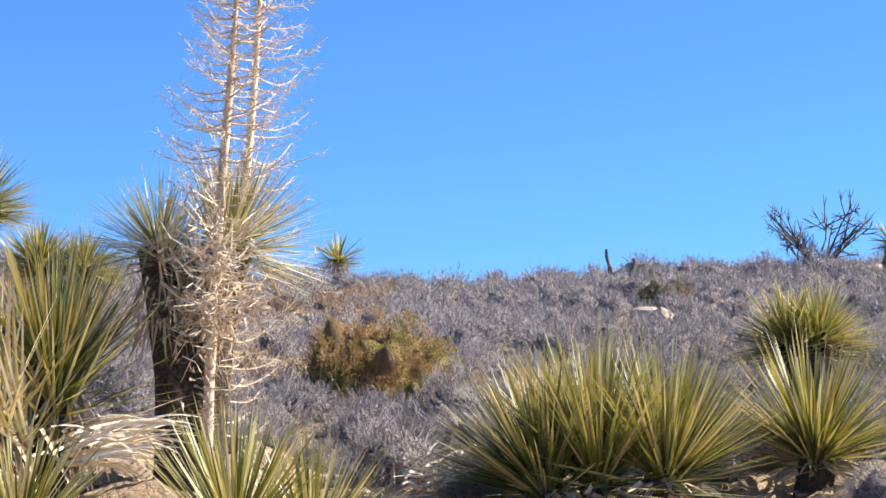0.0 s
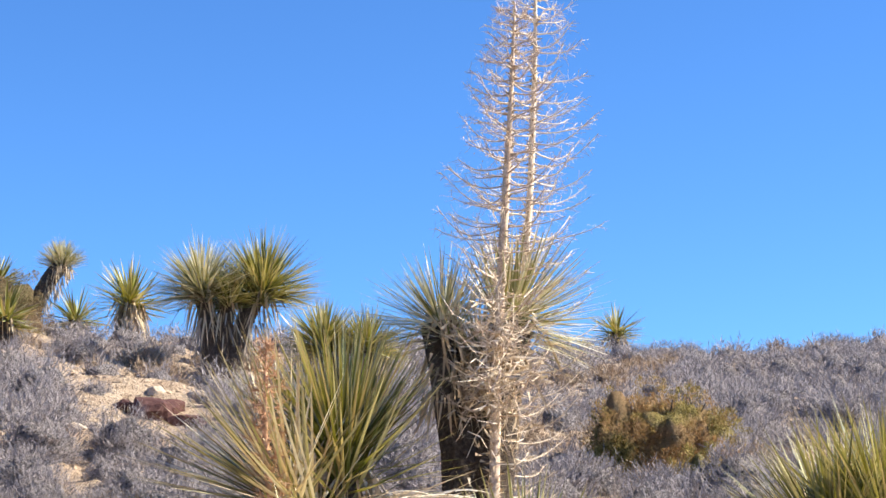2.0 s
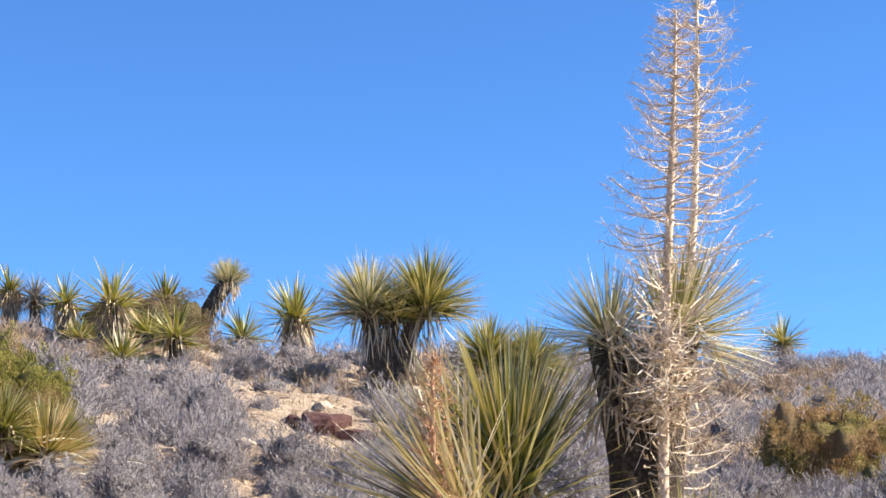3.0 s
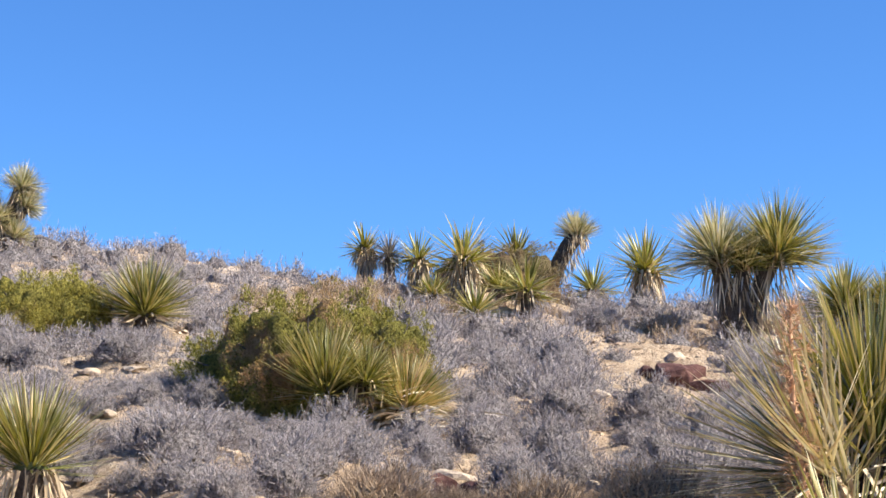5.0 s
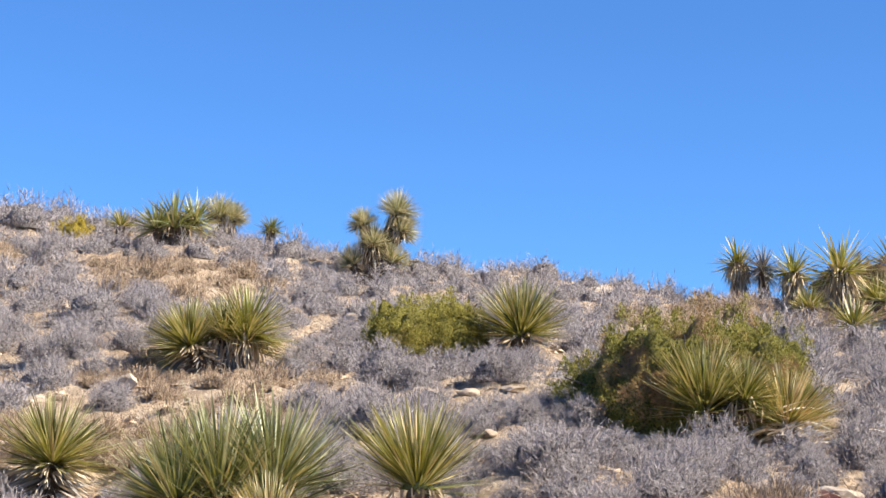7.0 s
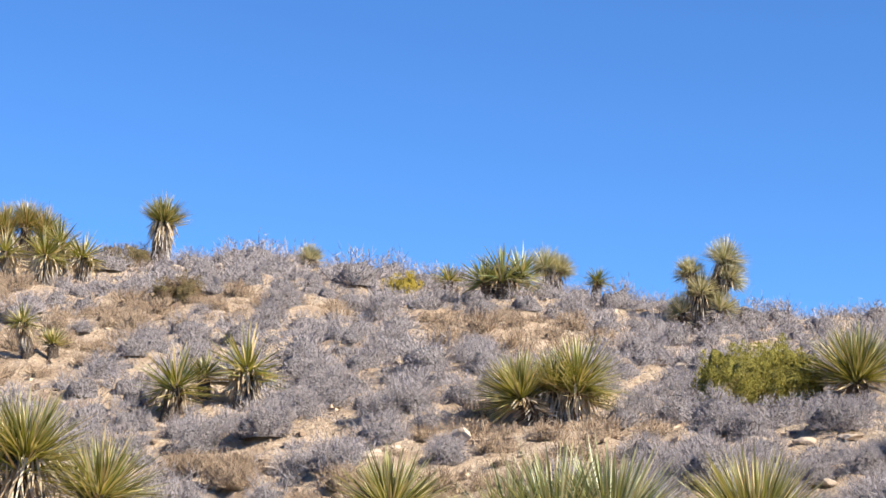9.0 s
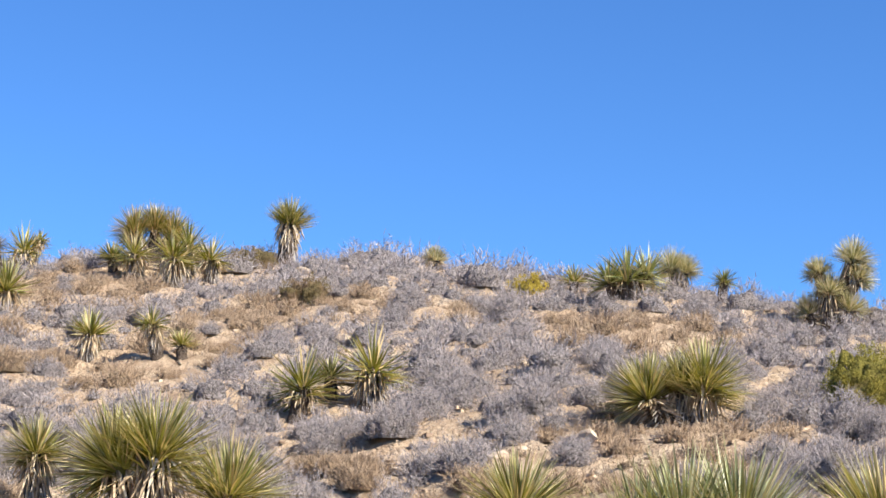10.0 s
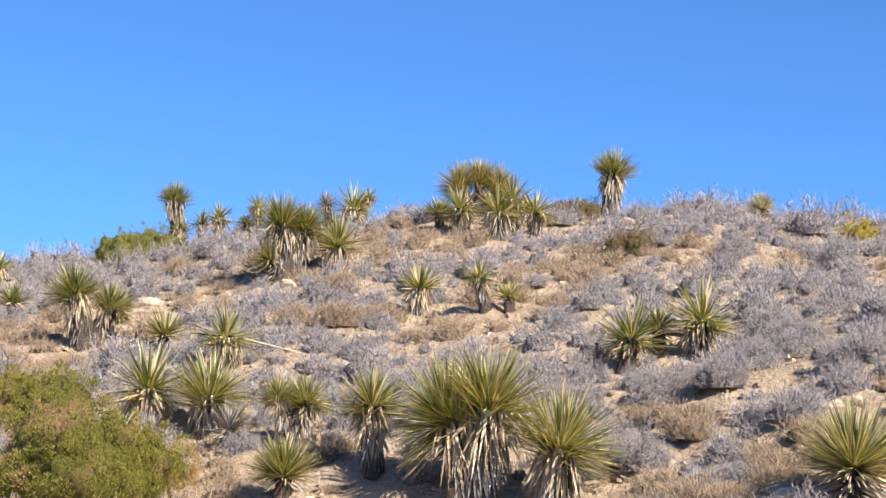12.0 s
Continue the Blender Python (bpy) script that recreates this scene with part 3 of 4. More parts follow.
yucca(53.93, 34.20, "skirt", (-0.03, 0.42, 0.44, 0))
yucca(56.77, 34.98, "green", (-0.03, 0.24, 0.34, 0))
yucca(61.29, 32.51, "trunk", (-0.08, 0.92, 0.52, -6, 98), (0.34, 0.88, 0.44, 30, 95), (-0.25, 0.30, 0.34, -40))
yucca(59.73, 32.76, "skirt", (-0.01, 0.35, 0.56, 0))
yucca(59.35, 37.26, "skirt", (-0.01, 0.39, 0.51, 0), (0.24, 0.60, 0.22, 0))
yucca(60.02, 37.39, "dead", (-0.04, 0.47, 0.28, 0))
yucca(57.48, 28.16, "skirt", (-0.01, 0.35, 0.39, 0))
yucca(55.35, 27.52, "skirt", (-0.07, 0.48, 0.28, 0))
yucca(54.72, 27.46, "yellow", (-0, 0.18, 0.27, 0))
yucca(51.45, 23.74, "green", (0.1, 0.4, 0.51, 0))
yucca(49.36, 24.02, "skirt", (0.03, 0.46, 0.53, 0))
yucca(50.43, 24.31, "green", (0.02, 0.29, 0.28, 0))
yucca(55.82, 19.27, "skirt", (-0.30, 0.76, 0.62, -48, 92), (0.16, 0.86, 0.66, 6, 92))
yucca(53.49, 18.94, "skirt", (0.12, 0.60, 0.60, 20, 90))
yucca(58.55, 20.04, "skirt", (-0.03, 0.69, 0.38, 0))
yucca(60.79, 21.94, "skirt", (0.1, 0.48, 0.32, 8), (-0.27, 0.53, 0.24, -8))
yucca(61.16, 19.54, "yellow", (-0.01, 0.21, 0.4, 0))
yucca(66.83, 29.56, "trunk", (-0.27, 0.78, 0.46, -16, 96), (0.28, 0.60, 0.36, 38, 90))
yucca(66.00, 31.29, "green", (-0.03, 0.24, 0.36, 0))
yucca(68.98, 33.09, "green", (-0.01, 0.22, 0.39, 0))
yucca(62.78, 25.76, "skirt", (-0.06, 0.43, 0.48, 0))
yucca(64.71, 28.24, "green", (-0.02, 0.23, 0.38, 0))
yucca(65.27, 23.19, "skirt", (0.04, 0.50, 0.58, 0))
yucca(63.72, 22.99, "skirt", (0.16, 0.42, 0.54, 18))
yucca(62.82, 22.31, "dead", (-0.01, 0.23, 0.33, 0))
yucca(64.42, 38.78, "trunk", (-0.02, 1.06, 0.38, 0))
yucca(63.27, 38.39, "skirt", (-0.01, 0.60, 0.35, 0))
yucca(63.80, 38.56, "green", (-0.01, 0.58, 0.27, 0))
yucca(64.35, 38.75, "skirt", (-0.04, 0.50, 0.28, 0))
yucca(62.16, 38.03, "skirt", (0.01, 0.60, 0.27, 0))
yucca(62.44, 38.12, "green", (-0, 0.28, 0.23, 0))
yucca(69.44, 38.20, "skirt", (-0.04, 0.33, 0.35, 0))
yucca(67.49, 23.59, "green", (-0.01, 0.21, 0.35, 0))
yucca(69.11, 23.78, "green", (-0.02, 0.25, 0.29, 0))


# ---------------------------------------------------------------- flower stalks
def stalk_on(name_root, bearing, distance, tip_bearing, tip_height, *rest, foot_height=0.0):
    base = spot(bearing, distance)
    tip = spot(tip_bearing, distance)
    o = name_root.matrix_basis.translation
    flower_stalk(name_root, Vector((base.x, base.y, base.z + foot_height)) - o, Vector((tip.x, tip.y, tip_height)) - o, *rest)


def yucca_near(bearing, distance):
    p = spot(bearing, distance)
    return min((o for o in scene.objects if o.get("category") == "yucca"), key=lambda o: (o.location - p).length)


host = yucca_near(7.21, 13.3)
stalk_on(host, 6.75, 13.0, 6.0, 1.6 + 13.0 * math.tan(radians(16.7)), 0.040, 120, 0.46, STALK_BROWN, "dead brown flower stalk with bare side branches", 3, 0.26)
stalk_on(host, 6.42, 13.5, 5.2, 1.6 + 13.5 * math.tan(radians(17.9)), 0.036, 142, 0.58, STALK, "straw-coloured dead flower stalk with bare side branches", 8)
tangle = Shape()
rng = np.random.default_rng(90)
n = 270
start = rng.normal(size=(n, 3)) * np.array((0.05, 0.05, 0.24))
go = unit(rng.normal(size=(n, 3)) * np.array((1, 1, 0.55)) + np.array((0, 0, 0.1)))
long = 0.10 + 0.28 * rng.random((n, 1))
bend = start + go * long * 0.6
ribbons(tangle, start, bend, np.full(n, 0.0042), np.full(n, 0.003), rng)
ribbons(tangle, bend, bend + unit(go + rng.normal(size=(n, 3)) * 0.5 + np.array((0, 0, 0.3))) * long * 0.5, np.full(n, 0.0035), np.full(n, 0.002), rng)
part("dry_branch_tangle", tangle.mesh("dry_branch_tangle", STALK), host, "tangle of straw-coloured dry twigs", Matrix.Translation(spot(6.5, 12.8) + Vector((0, 0, 1.36)) - host.location))
flakes = Shape()
n = 440
start = rng.normal(size=(n, 3)) * np.array((0.14, 0.14, 0.24))
spikes(flakes, start, start + unit(rng.normal(size=(n, 3))) * (0.05 + 0.05 * rng.random((n, 1))), 0.011, rng)
tagged(part("husk_mass", flakes.mesh("husk_mass", DRY), host, "cream dry flower husks", Matrix.Translation(spot(6.7, 12.9) + Vector((0, 0, 1.25)) - host.location)), kind="stuff")
host = yucca_near(12.71, 12.4)
stalk_on(host, 12.8, 12.2, 13.25, 1.6 + 12.2 * math.tan(radians(7.2)), 0.026, 60, 0.12, STALK_RED, "short russet dead flower stalk", 5, 0.1, 2)


# ---------------------------------------------------------------- shrubs
class Dome:
    """A lumpy dome: its radius in each direction from the foot."""

    def __init__(self, wide, tall, rng, lumps=14, rough=0.20, sharp=14):
        self.wide, self.tall, self.rough, self.sharp = wide, tall, rough, sharp
        self.lumps = leaf_ways(lumps, 5, 88, rng)
        self.high = 0.45 + 0.55 * rng.random(lumps)
        self.flat = 0.85 + 0.3 * rng.random()

    def radius(self, w):
        plain = 1 / np.sqrt((w[:, 0] / self.wide) ** 2 + (w[:, 1] / (self.wide * self.flat)) ** 2 + (w[:, 2] / self.tall) ** 2)
        near = np.exp((w @ self.lumps.T - 1) * self.sharp) * self.high
        return plain * (1 - self.rough + 1.5 * self.rough * near.max(1))

    def core(self, shape, fill, rng, rows=8, sides=18, low=-0.10):
        """The dense inside, where twigs can no longer be told apart."""
        e = np.linspace(low, np.pi / 2, rows)
        a = np.linspace(0, 2 * np.pi, sides, endpoint=False)
        E, A = np.meshgrid(e, a, indexing="ij")
        w = np.stack([np.cos(E) * np.cos(A), np.cos(E) * np.sin(A), np.sin(E)], -1).reshape(-1, 3)
        v = w * (self.radius(w) * fill * (1 + 0.05 * rng.normal(size=len(w)) * np.cos(E.ravel())))[:, None]
        i, j = np.meshgrid(np.arange(rows - 1), np.arange(sides), indexing="ij")
        f = np.stack([i * sides + j, i * sides + (j + 1) % sides, (i + 1) * sides + (j + 1) % sides, (i + 1) * sides + j], -1)
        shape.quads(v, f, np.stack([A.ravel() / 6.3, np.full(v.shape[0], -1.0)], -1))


def twig_bush(seed, wide, tall, tufts, each, fine, thin=1.0, upright=0.35, fill=0.74, rows=8, loose=1.0):
    """A dry, rounded shrub: stems and a dense inside, then tufts of twigs that fork into fine tips."""
    rng = np.random.default_rng(seed)
    stems, tips = Shape(), Shape()
    dome = Dome(wide, tall, rng, 14, 0.26)
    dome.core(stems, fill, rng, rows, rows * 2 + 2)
    ways = leaf_ways(tufts, 2, 96, rng)
    far = dome.radius(ways)[:, None]
    knot = ways * far * (fill - 0.08 + 0.24 * rng.random((tufts, 1)) ** 0.7)
    k = max(tufts // 8, 6)
    ribbons(stems, rng.normal(size=(k, 3)) * np.array((0.04, 0.04, 0)), knot[:k], np.full(k, 0.006) * thin, np.full(k, 0.004) * thin, rng)
    pick = np.repeat(np.arange(tufts), each)
    n = len(pick)
    a = knot[pick] + rng.normal(size=(n, 3)) * 0.025
    go = unit(ways[pick] * 0.75 + unit(rng.normal(size=(n, 3))) * 0.70 + np.array((0, 0, upright)))
    b = a + go * ((0.09 + 0.12 * rng.random((n, 1))) * loose * far[pick])
    a[:, 2], b[:, 2] = np.maximum(a[:, 2], 0.0), np.maximum(b[:, 2], 0.01)
    spikes(stems, a, b, 0.0036 * thin, rng)
    pick2 = np.repeat(np.arange(n), fine)
    m = len(pick2)
    a2 = a[pick2] + (b - a)[pick2] * (0.25 + 0.75 * rng.random((m, 1)))
    go2 = unit(go[pick2] + rng.normal(size=(m, 3)) * 0.75 + np.array((0, 0, upright * 0.5)))
    spikes(tips, a2, a2 + go2 * ((0.06 + 0.09 * rng.random((m, 1))) * loose * far[pick[pick2]]), 0.0032 * thin, rng)
    return stems, tips


def bush_meshes(shapes, material):
    return [(a.mesh("woody_base", material), b.mesh("twig_crown", material, False)) for a, b in shapes]


GREY_SHAPES = [twig_bush(100 + k, 0.50 + 0.04 * (k % 3), 0.42 + 0.05 * (k % 4), 120, 4, 2, 1.15, 0.45, 0.62, 6, 1.5) for k in range(8)]
GREY_SMALL = [twig_bush(180 + k, 0.50 + 0.04 * (k % 3), 0.42 + 0.05 * (k % 4), 54, 3, 2, 1.7, 0.45, 0.58, 6, 1.8) for k in range(8)]
TAN_SHAPES = [twig_bush(200 + k, 0.50, 0.28 + 0.03 * k, 70, 4, 2, 1.4, 0.8, 0.52, 5, 1.8) for k in range(4)]
TINY_SHAPES = [twig_bush(230 + k, 0.55, 0.34 + 0.04 * k, 22, 3, 2, 2.2, 0.6, 0.55, 4, 2.2) for k in range(4)]
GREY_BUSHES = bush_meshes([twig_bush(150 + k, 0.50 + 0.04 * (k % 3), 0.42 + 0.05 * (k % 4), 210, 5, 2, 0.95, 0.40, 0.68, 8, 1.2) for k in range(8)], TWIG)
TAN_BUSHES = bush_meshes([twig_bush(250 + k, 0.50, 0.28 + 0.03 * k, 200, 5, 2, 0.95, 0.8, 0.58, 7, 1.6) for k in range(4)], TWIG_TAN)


def free(x, y, r):
    return all((x - a) ** 2 + (y - b) ** 2 > (r * 0.7 + c) ** 2 for a, b, c in TAKEN)


def leafy_shrub(bearing, distance, wide, tall, lobes, material, label, category, seed, density=1.0, deep=0.8, name="shrub"):
    """A leafy bush: limbs from the foot and a crown of many small sprays in uneven lobes."""
    at = spot(bearing, distance)
    rng = np.random.default_rng(seed)
    root = thing(name, at, label, category, "leafy bushes", radians(bearing))
    TAKEN.append((at.x, at.y, wide * 0.42))
    s, limbs = Shape(), Shape()
    for k in range(lobes):
        q = (k + 0.5) / lobes * 2 - 1
        c = np.array((q * wide * 0.27, (rng.random() - 0.5) * wide * deep * 0.55, 0.0))
        dome = Dome(wide * (0.20 + 0.45 / lobes) * (0.85 + 0.3 * rng.random()), tall * (0.76 + 0.22 * rng.random()) * (1 - 0.12 * q * q), rng, 24, 0.28, 26)
        u = np.linspace(0, 1, 6)[:, None]
        for w in leaf_ways(6, 5, 75, rng):
            e = c + w * dome.radius(w[None])[0] * 0.93
            tube(limbs, np.array((c[0] * 0.4, 0, -0.05)) * (1 - u) + e * u + np.sin(u * 3) * rng.normal(size=3) * 0.05, 0.022 * (1 - 0.75 * u[:, 0]), 5)
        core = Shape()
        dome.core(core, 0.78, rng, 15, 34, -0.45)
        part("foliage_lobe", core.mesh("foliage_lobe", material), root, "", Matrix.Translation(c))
        # billows of upright sprays of scale leaves
        n = int(density * (58 if distance < 25 else 40) * (wide / lobes + tall) * tall / 0.8)
        w = leaf_ways(n, 2, 106, rng)
        p = c + w * (dome.radius(w) * (0.74 + 0.20 * rng.random(n)))[:, None]
        p = p[p[:, 2] > -0.22]
        w = unit(p - c)
        lift = unit(w * 0.5 + rng.normal(size=p.shape) * 0.2 + np.array((0, 0, 0.75)))
        plume = 0.07 + 0.10 * rng.random((len(p), 1))
        for j in range(115):
            h = rng.random((len(p), 1))
            a = p + lift * plume * h + unit(rng.normal(size=p.shape)) * (0.105 * np.sqrt(rng.random((len(p), 1))) * (1.08 - h * h))
            spikes(s, a, a + unit(lift * 0.7 + (a - p) * 5 + rng.normal(size=p.shape) * 0.4) * (0.014 + 0.018 * rng.random((len(p), 1))), 0.0052, rng)
    part("branch_frame", limbs.mesh("branch_frame", BURNT), root, "dark bare limbs")
    part("crown", s.mesh("crown", material, False), root)
    return root


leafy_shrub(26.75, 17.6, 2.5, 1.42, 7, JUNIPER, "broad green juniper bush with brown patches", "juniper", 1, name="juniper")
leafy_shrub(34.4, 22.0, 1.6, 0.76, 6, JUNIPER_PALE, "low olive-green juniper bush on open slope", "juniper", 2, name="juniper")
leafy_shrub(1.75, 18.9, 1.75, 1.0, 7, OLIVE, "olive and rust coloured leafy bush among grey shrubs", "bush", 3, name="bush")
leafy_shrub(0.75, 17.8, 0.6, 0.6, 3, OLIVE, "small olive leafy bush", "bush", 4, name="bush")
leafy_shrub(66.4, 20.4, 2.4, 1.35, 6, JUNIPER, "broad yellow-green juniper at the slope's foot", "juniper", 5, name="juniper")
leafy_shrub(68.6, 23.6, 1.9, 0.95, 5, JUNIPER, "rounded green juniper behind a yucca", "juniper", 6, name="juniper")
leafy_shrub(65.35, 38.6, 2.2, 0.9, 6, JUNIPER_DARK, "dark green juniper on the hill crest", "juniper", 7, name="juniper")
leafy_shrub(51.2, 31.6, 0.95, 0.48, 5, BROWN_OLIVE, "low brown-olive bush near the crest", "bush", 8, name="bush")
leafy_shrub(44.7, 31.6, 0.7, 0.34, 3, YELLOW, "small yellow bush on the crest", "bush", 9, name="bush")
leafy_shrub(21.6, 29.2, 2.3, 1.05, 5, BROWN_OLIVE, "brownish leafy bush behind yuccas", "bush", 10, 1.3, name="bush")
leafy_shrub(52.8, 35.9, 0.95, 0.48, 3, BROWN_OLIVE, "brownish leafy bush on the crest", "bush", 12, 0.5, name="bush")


# bare stretches of the slope: bearing, distance, half width across and along
BARE = [(17.3, 24.0, 2.2, 2.0), (15.9, 21.2, 1.7, 1.4), (16.8, 18.9, 1.3, 1.2), (18.8, 16.6, 1.6, 1.0), (22.9, 14.9, 1.4, 0.8), (31.2, 16.4, 1.4, 0.9), (2.3, 16.5, 1.4, 1.0),
        (-5.9, 27.6, 1.7, 3.4), (29.9, 29.2, 1.2, 0.9), (56.5, 25.5, 2.6, 1.3), (52.8, 26.3, 2.0, 1.1), (47.3, 21.5, 1.2, 2.4), (44.6, 19.5, 1.0, 1.8), (47.6, 30.5, 0.9, 1.8),
        (43.6, 27.0, 0.9, 1.5), (17.2, 23.2, 2.0, 2.8), (16.6, 20.7, 1.7, 2.0), (17.5, 17.0, 1.5, 1.6), (32.2, 19.0, 1.2, 1.2), (61, 23.5, 1.6, 0.9), (64.6, 32.0, 2.6, 2.6), (58.5, 30.8, 1.4, 0.6), (16.6, 20.0, 1.6, 2.2)]


def bare(b, r):
    return any(((b - c) * r * 0.01745 / w) ** 2 + ((r - d) / h) ** 2 < 0.26 for c, d, w, h in BARE)


def grey_shrub(bearing, distance, size, which, tan=False):
    p = spot(bearing, distance)
    stems, tips = TAN_BUSHES[which % 4] if tan else GREY_BUSHES[which % 8]
    ob = thing("shrub", p - Vector((0, 0, 0.03)), "low tan dried shrub on sandy slope" if tan else "rounded grey leafless shrub with dense fine twigs", "shrub", "dry shrubs on the slope")
    ob.matrix_basis = ob.matrix_basis @ Matrix.Rotation(which * 1.7 + bearing, 4, "Z") @ Matrix.Diagonal((size * 0.88, size * 0.88, size * 0.92, 1))
    tagged(part("woody_base", stems, ob), kind="stuff")
    part("twig_crown", tips, ob)
    TAKEN.append((p.x, p.y, size * 0.36))


grey_shrub(28.97, 15.58, 0.76, 1)
grey_shrub(27.03, 14.61, 0.84, 2)
grey_shrub(25.43, 14.92, 0.73, 3)
grey_shrub(22.34, 21.62, 0.81, 4)
grey_shrub(21.21, 20.09, 1.04, 5)
grey_shrub(19.58, 20.62, 0.89, 6)
grey_shrub(21.87, 17.78, 0.82, 7)
grey_shrub(20.26, 16.71, 0.82, 8)
grey_shrub(30.37, 14.01, 0.81, 10)
grey_shrub(27.67, 14.13, 0.94, 11)
grey_shrub(24.46, 14.29, 0.82, 12)
grey_shrub(17.72, 14.73, 0.76, 13)
grey_shrub(34.74, 19.53, 0.73, 14)
grey_shrub(32.38, 19.56, 0.84, 15)
grey_shrub(33.28, 17.09, 0.54, 16)
grey_shrub(31.24, 18.02, 0.47, 17)
grey_shrub(35.02, 18.36, 0.58, 18)
grey_shrub(16.61, 27.47, 0.95, 19)
grey_shrub(18.56, 26.39, 0.91, 20)
grey_shrub(14.84, 27.12, 0.70, 21)
grey_shrub(44.87, 21.75, 0.75, 22)
grey_shrub(47.57, 22.41, 0.84, 23)
grey_shrub(47.13, 24.30, 1.05, 24)
grey_shrub(45.09, 26.38, 0.84, 25)
grey_shrub(42.65, 24.38, 0.84, 26)
grey_shrub(35.60, 19.81, 1.03, 27)
grey_shrub(33.48, 21.79, 0.75, 28)
grey_shrub(32.02, 19.57, 0.84, 29)
grey_shrub(34.71, 18.48, 0.64, 30)
grey_shrub(32.86, 17.00, 0.49, 31)
grey_shrub(36.09, 23.08, 0.80, 32)
grey_shrub(37.72, 19.06, 0.77, 33)
grey_shrub(48.21, 18.31, 0.53, 34)
grey_shrub(43.38, 19.27, 0.67, 35)
grey_shrub(37.74, 25.72, 1.11, 36)
grey_shrub(48.18, 29.77, 0.94, 37)
grey_shrub(45.29, 29.12, 0.92, 38)
grey_shrub(42.36, 28.68, 0.74, 39)
grey_shrub(39.73, 29.11, 0.92, 40)
grey_shrub(29.96, 17.09, 0.69, 41)
grey_shrub(37.89, 21.70, 0.69, 42)
grey_shrub(52.02, 27.80, 0.72, 43)
grey_shrub(50.70, 27.66, 0.80, 44)
grey_shrub(48.56, 29.11, 0.84, 45)
grey_shrub(47.24, 28.02, 0.73, 46)
grey_shrub(44.78, 26.13, 0.90, 47)
grey_shrub(46.74, 23.84, 1.03, 48)
grey_shrub(44.47, 21.67, 0.87, 49)
grey_shrub(48.54, 21.92, 1.07, 50)
grey_shrub(50.57, 22.08, 0.95, 51)
grey_shrub(43.43, 19.76, 0.63, 52)
grey_shrub(42.50, 24.71, 0.78, 53)
grey_shrub(53.31, 25.90, 0.89, 54)
grey_shrub(60.24, 27.30, 0.55, 55)
grey_shrub(58.50, 27.49, 0.79, 56)
grey_shrub(59.26, 25.91, 0.67, 57)
grey_shrub(61.62, 33.43, 0.87, 58)
grey_shrub(60.14, 29.57, 0.77, 59)
grey_shrub(58.13, 33.56, 0.58, 60)
grey_shrub(50.55, 29.54, 0.51, 61)
grey_shrub(46.09, 30.09, 0.78, 62)
grey_shrub(49.91, 34.63, 0.80, 63)
grey_shrub(45.92, 33.55, 0.77, 64)
grey_shrub(59.01, 26.08, 0.75, 65)
grey_shrub(60.16, 27.26, 0.47, 66)
grey_shrub(50.69, 19.29, 0.83, 67)
grey_shrub(48.95, 18.22, 0.84, 68)
grey_shrub(51.16, 22.64, 0.52, 69)
grey_shrub(60.36, 30.17, 0.78, 70)
grey_shrub(62.33, 21.42, 0.62, 71)
grey_shrub(59.59, 21.78, 0.56, 72)
grey_shrub(57.30, 19.80, 0.63, 73)
grey_shrub(45.09, 21.65, 0.81, 74)
grey_shrub(46.17, 23.77, 0.75, 75)
grey_shrub(58.09, 34.95, 0.60, 76)
grey_shrub(58.14, 21.43, 0.37, 77)
grey_shrub(62.01, 31.50, 0.54, 78)
grey_shrub(63.52, 36.29, 0.94, 79)
grey_shrub(53.94, 29.55, 0.60, 80)
grey_shrub(59.68, 30.12, 1.30, 81, True)
grey_shrub(57.52, 26.80, 0.69, 82, True)
grey_shrub(49.50, 20.19, 1.05, 83, True)
grey_shrub(50.96, 21.46, 0.86, 84, True)
grey_shrub(53.33, 28.25, 0.65, 85, True)
grey_shrub(59.68, 27.79, 1.28, 86, True)
grey_shrub(60.99, 28.15, 0.97, 87, True)
grey_shrub(58.37, 27.86, 1.12, 88, True)
grey_shrub(49.41, 19.79, 0.91, 89, True)
grey_shrub(50.20, 21.24, 0.79, 90, True)
grey_shrub(64.32, 34.96, 1.11, 91, True)
grey_shrub(63.14, 31.01, 0.80, 92, True)
grey_shrub(64.11, 31.81, 0.82, 93, True)


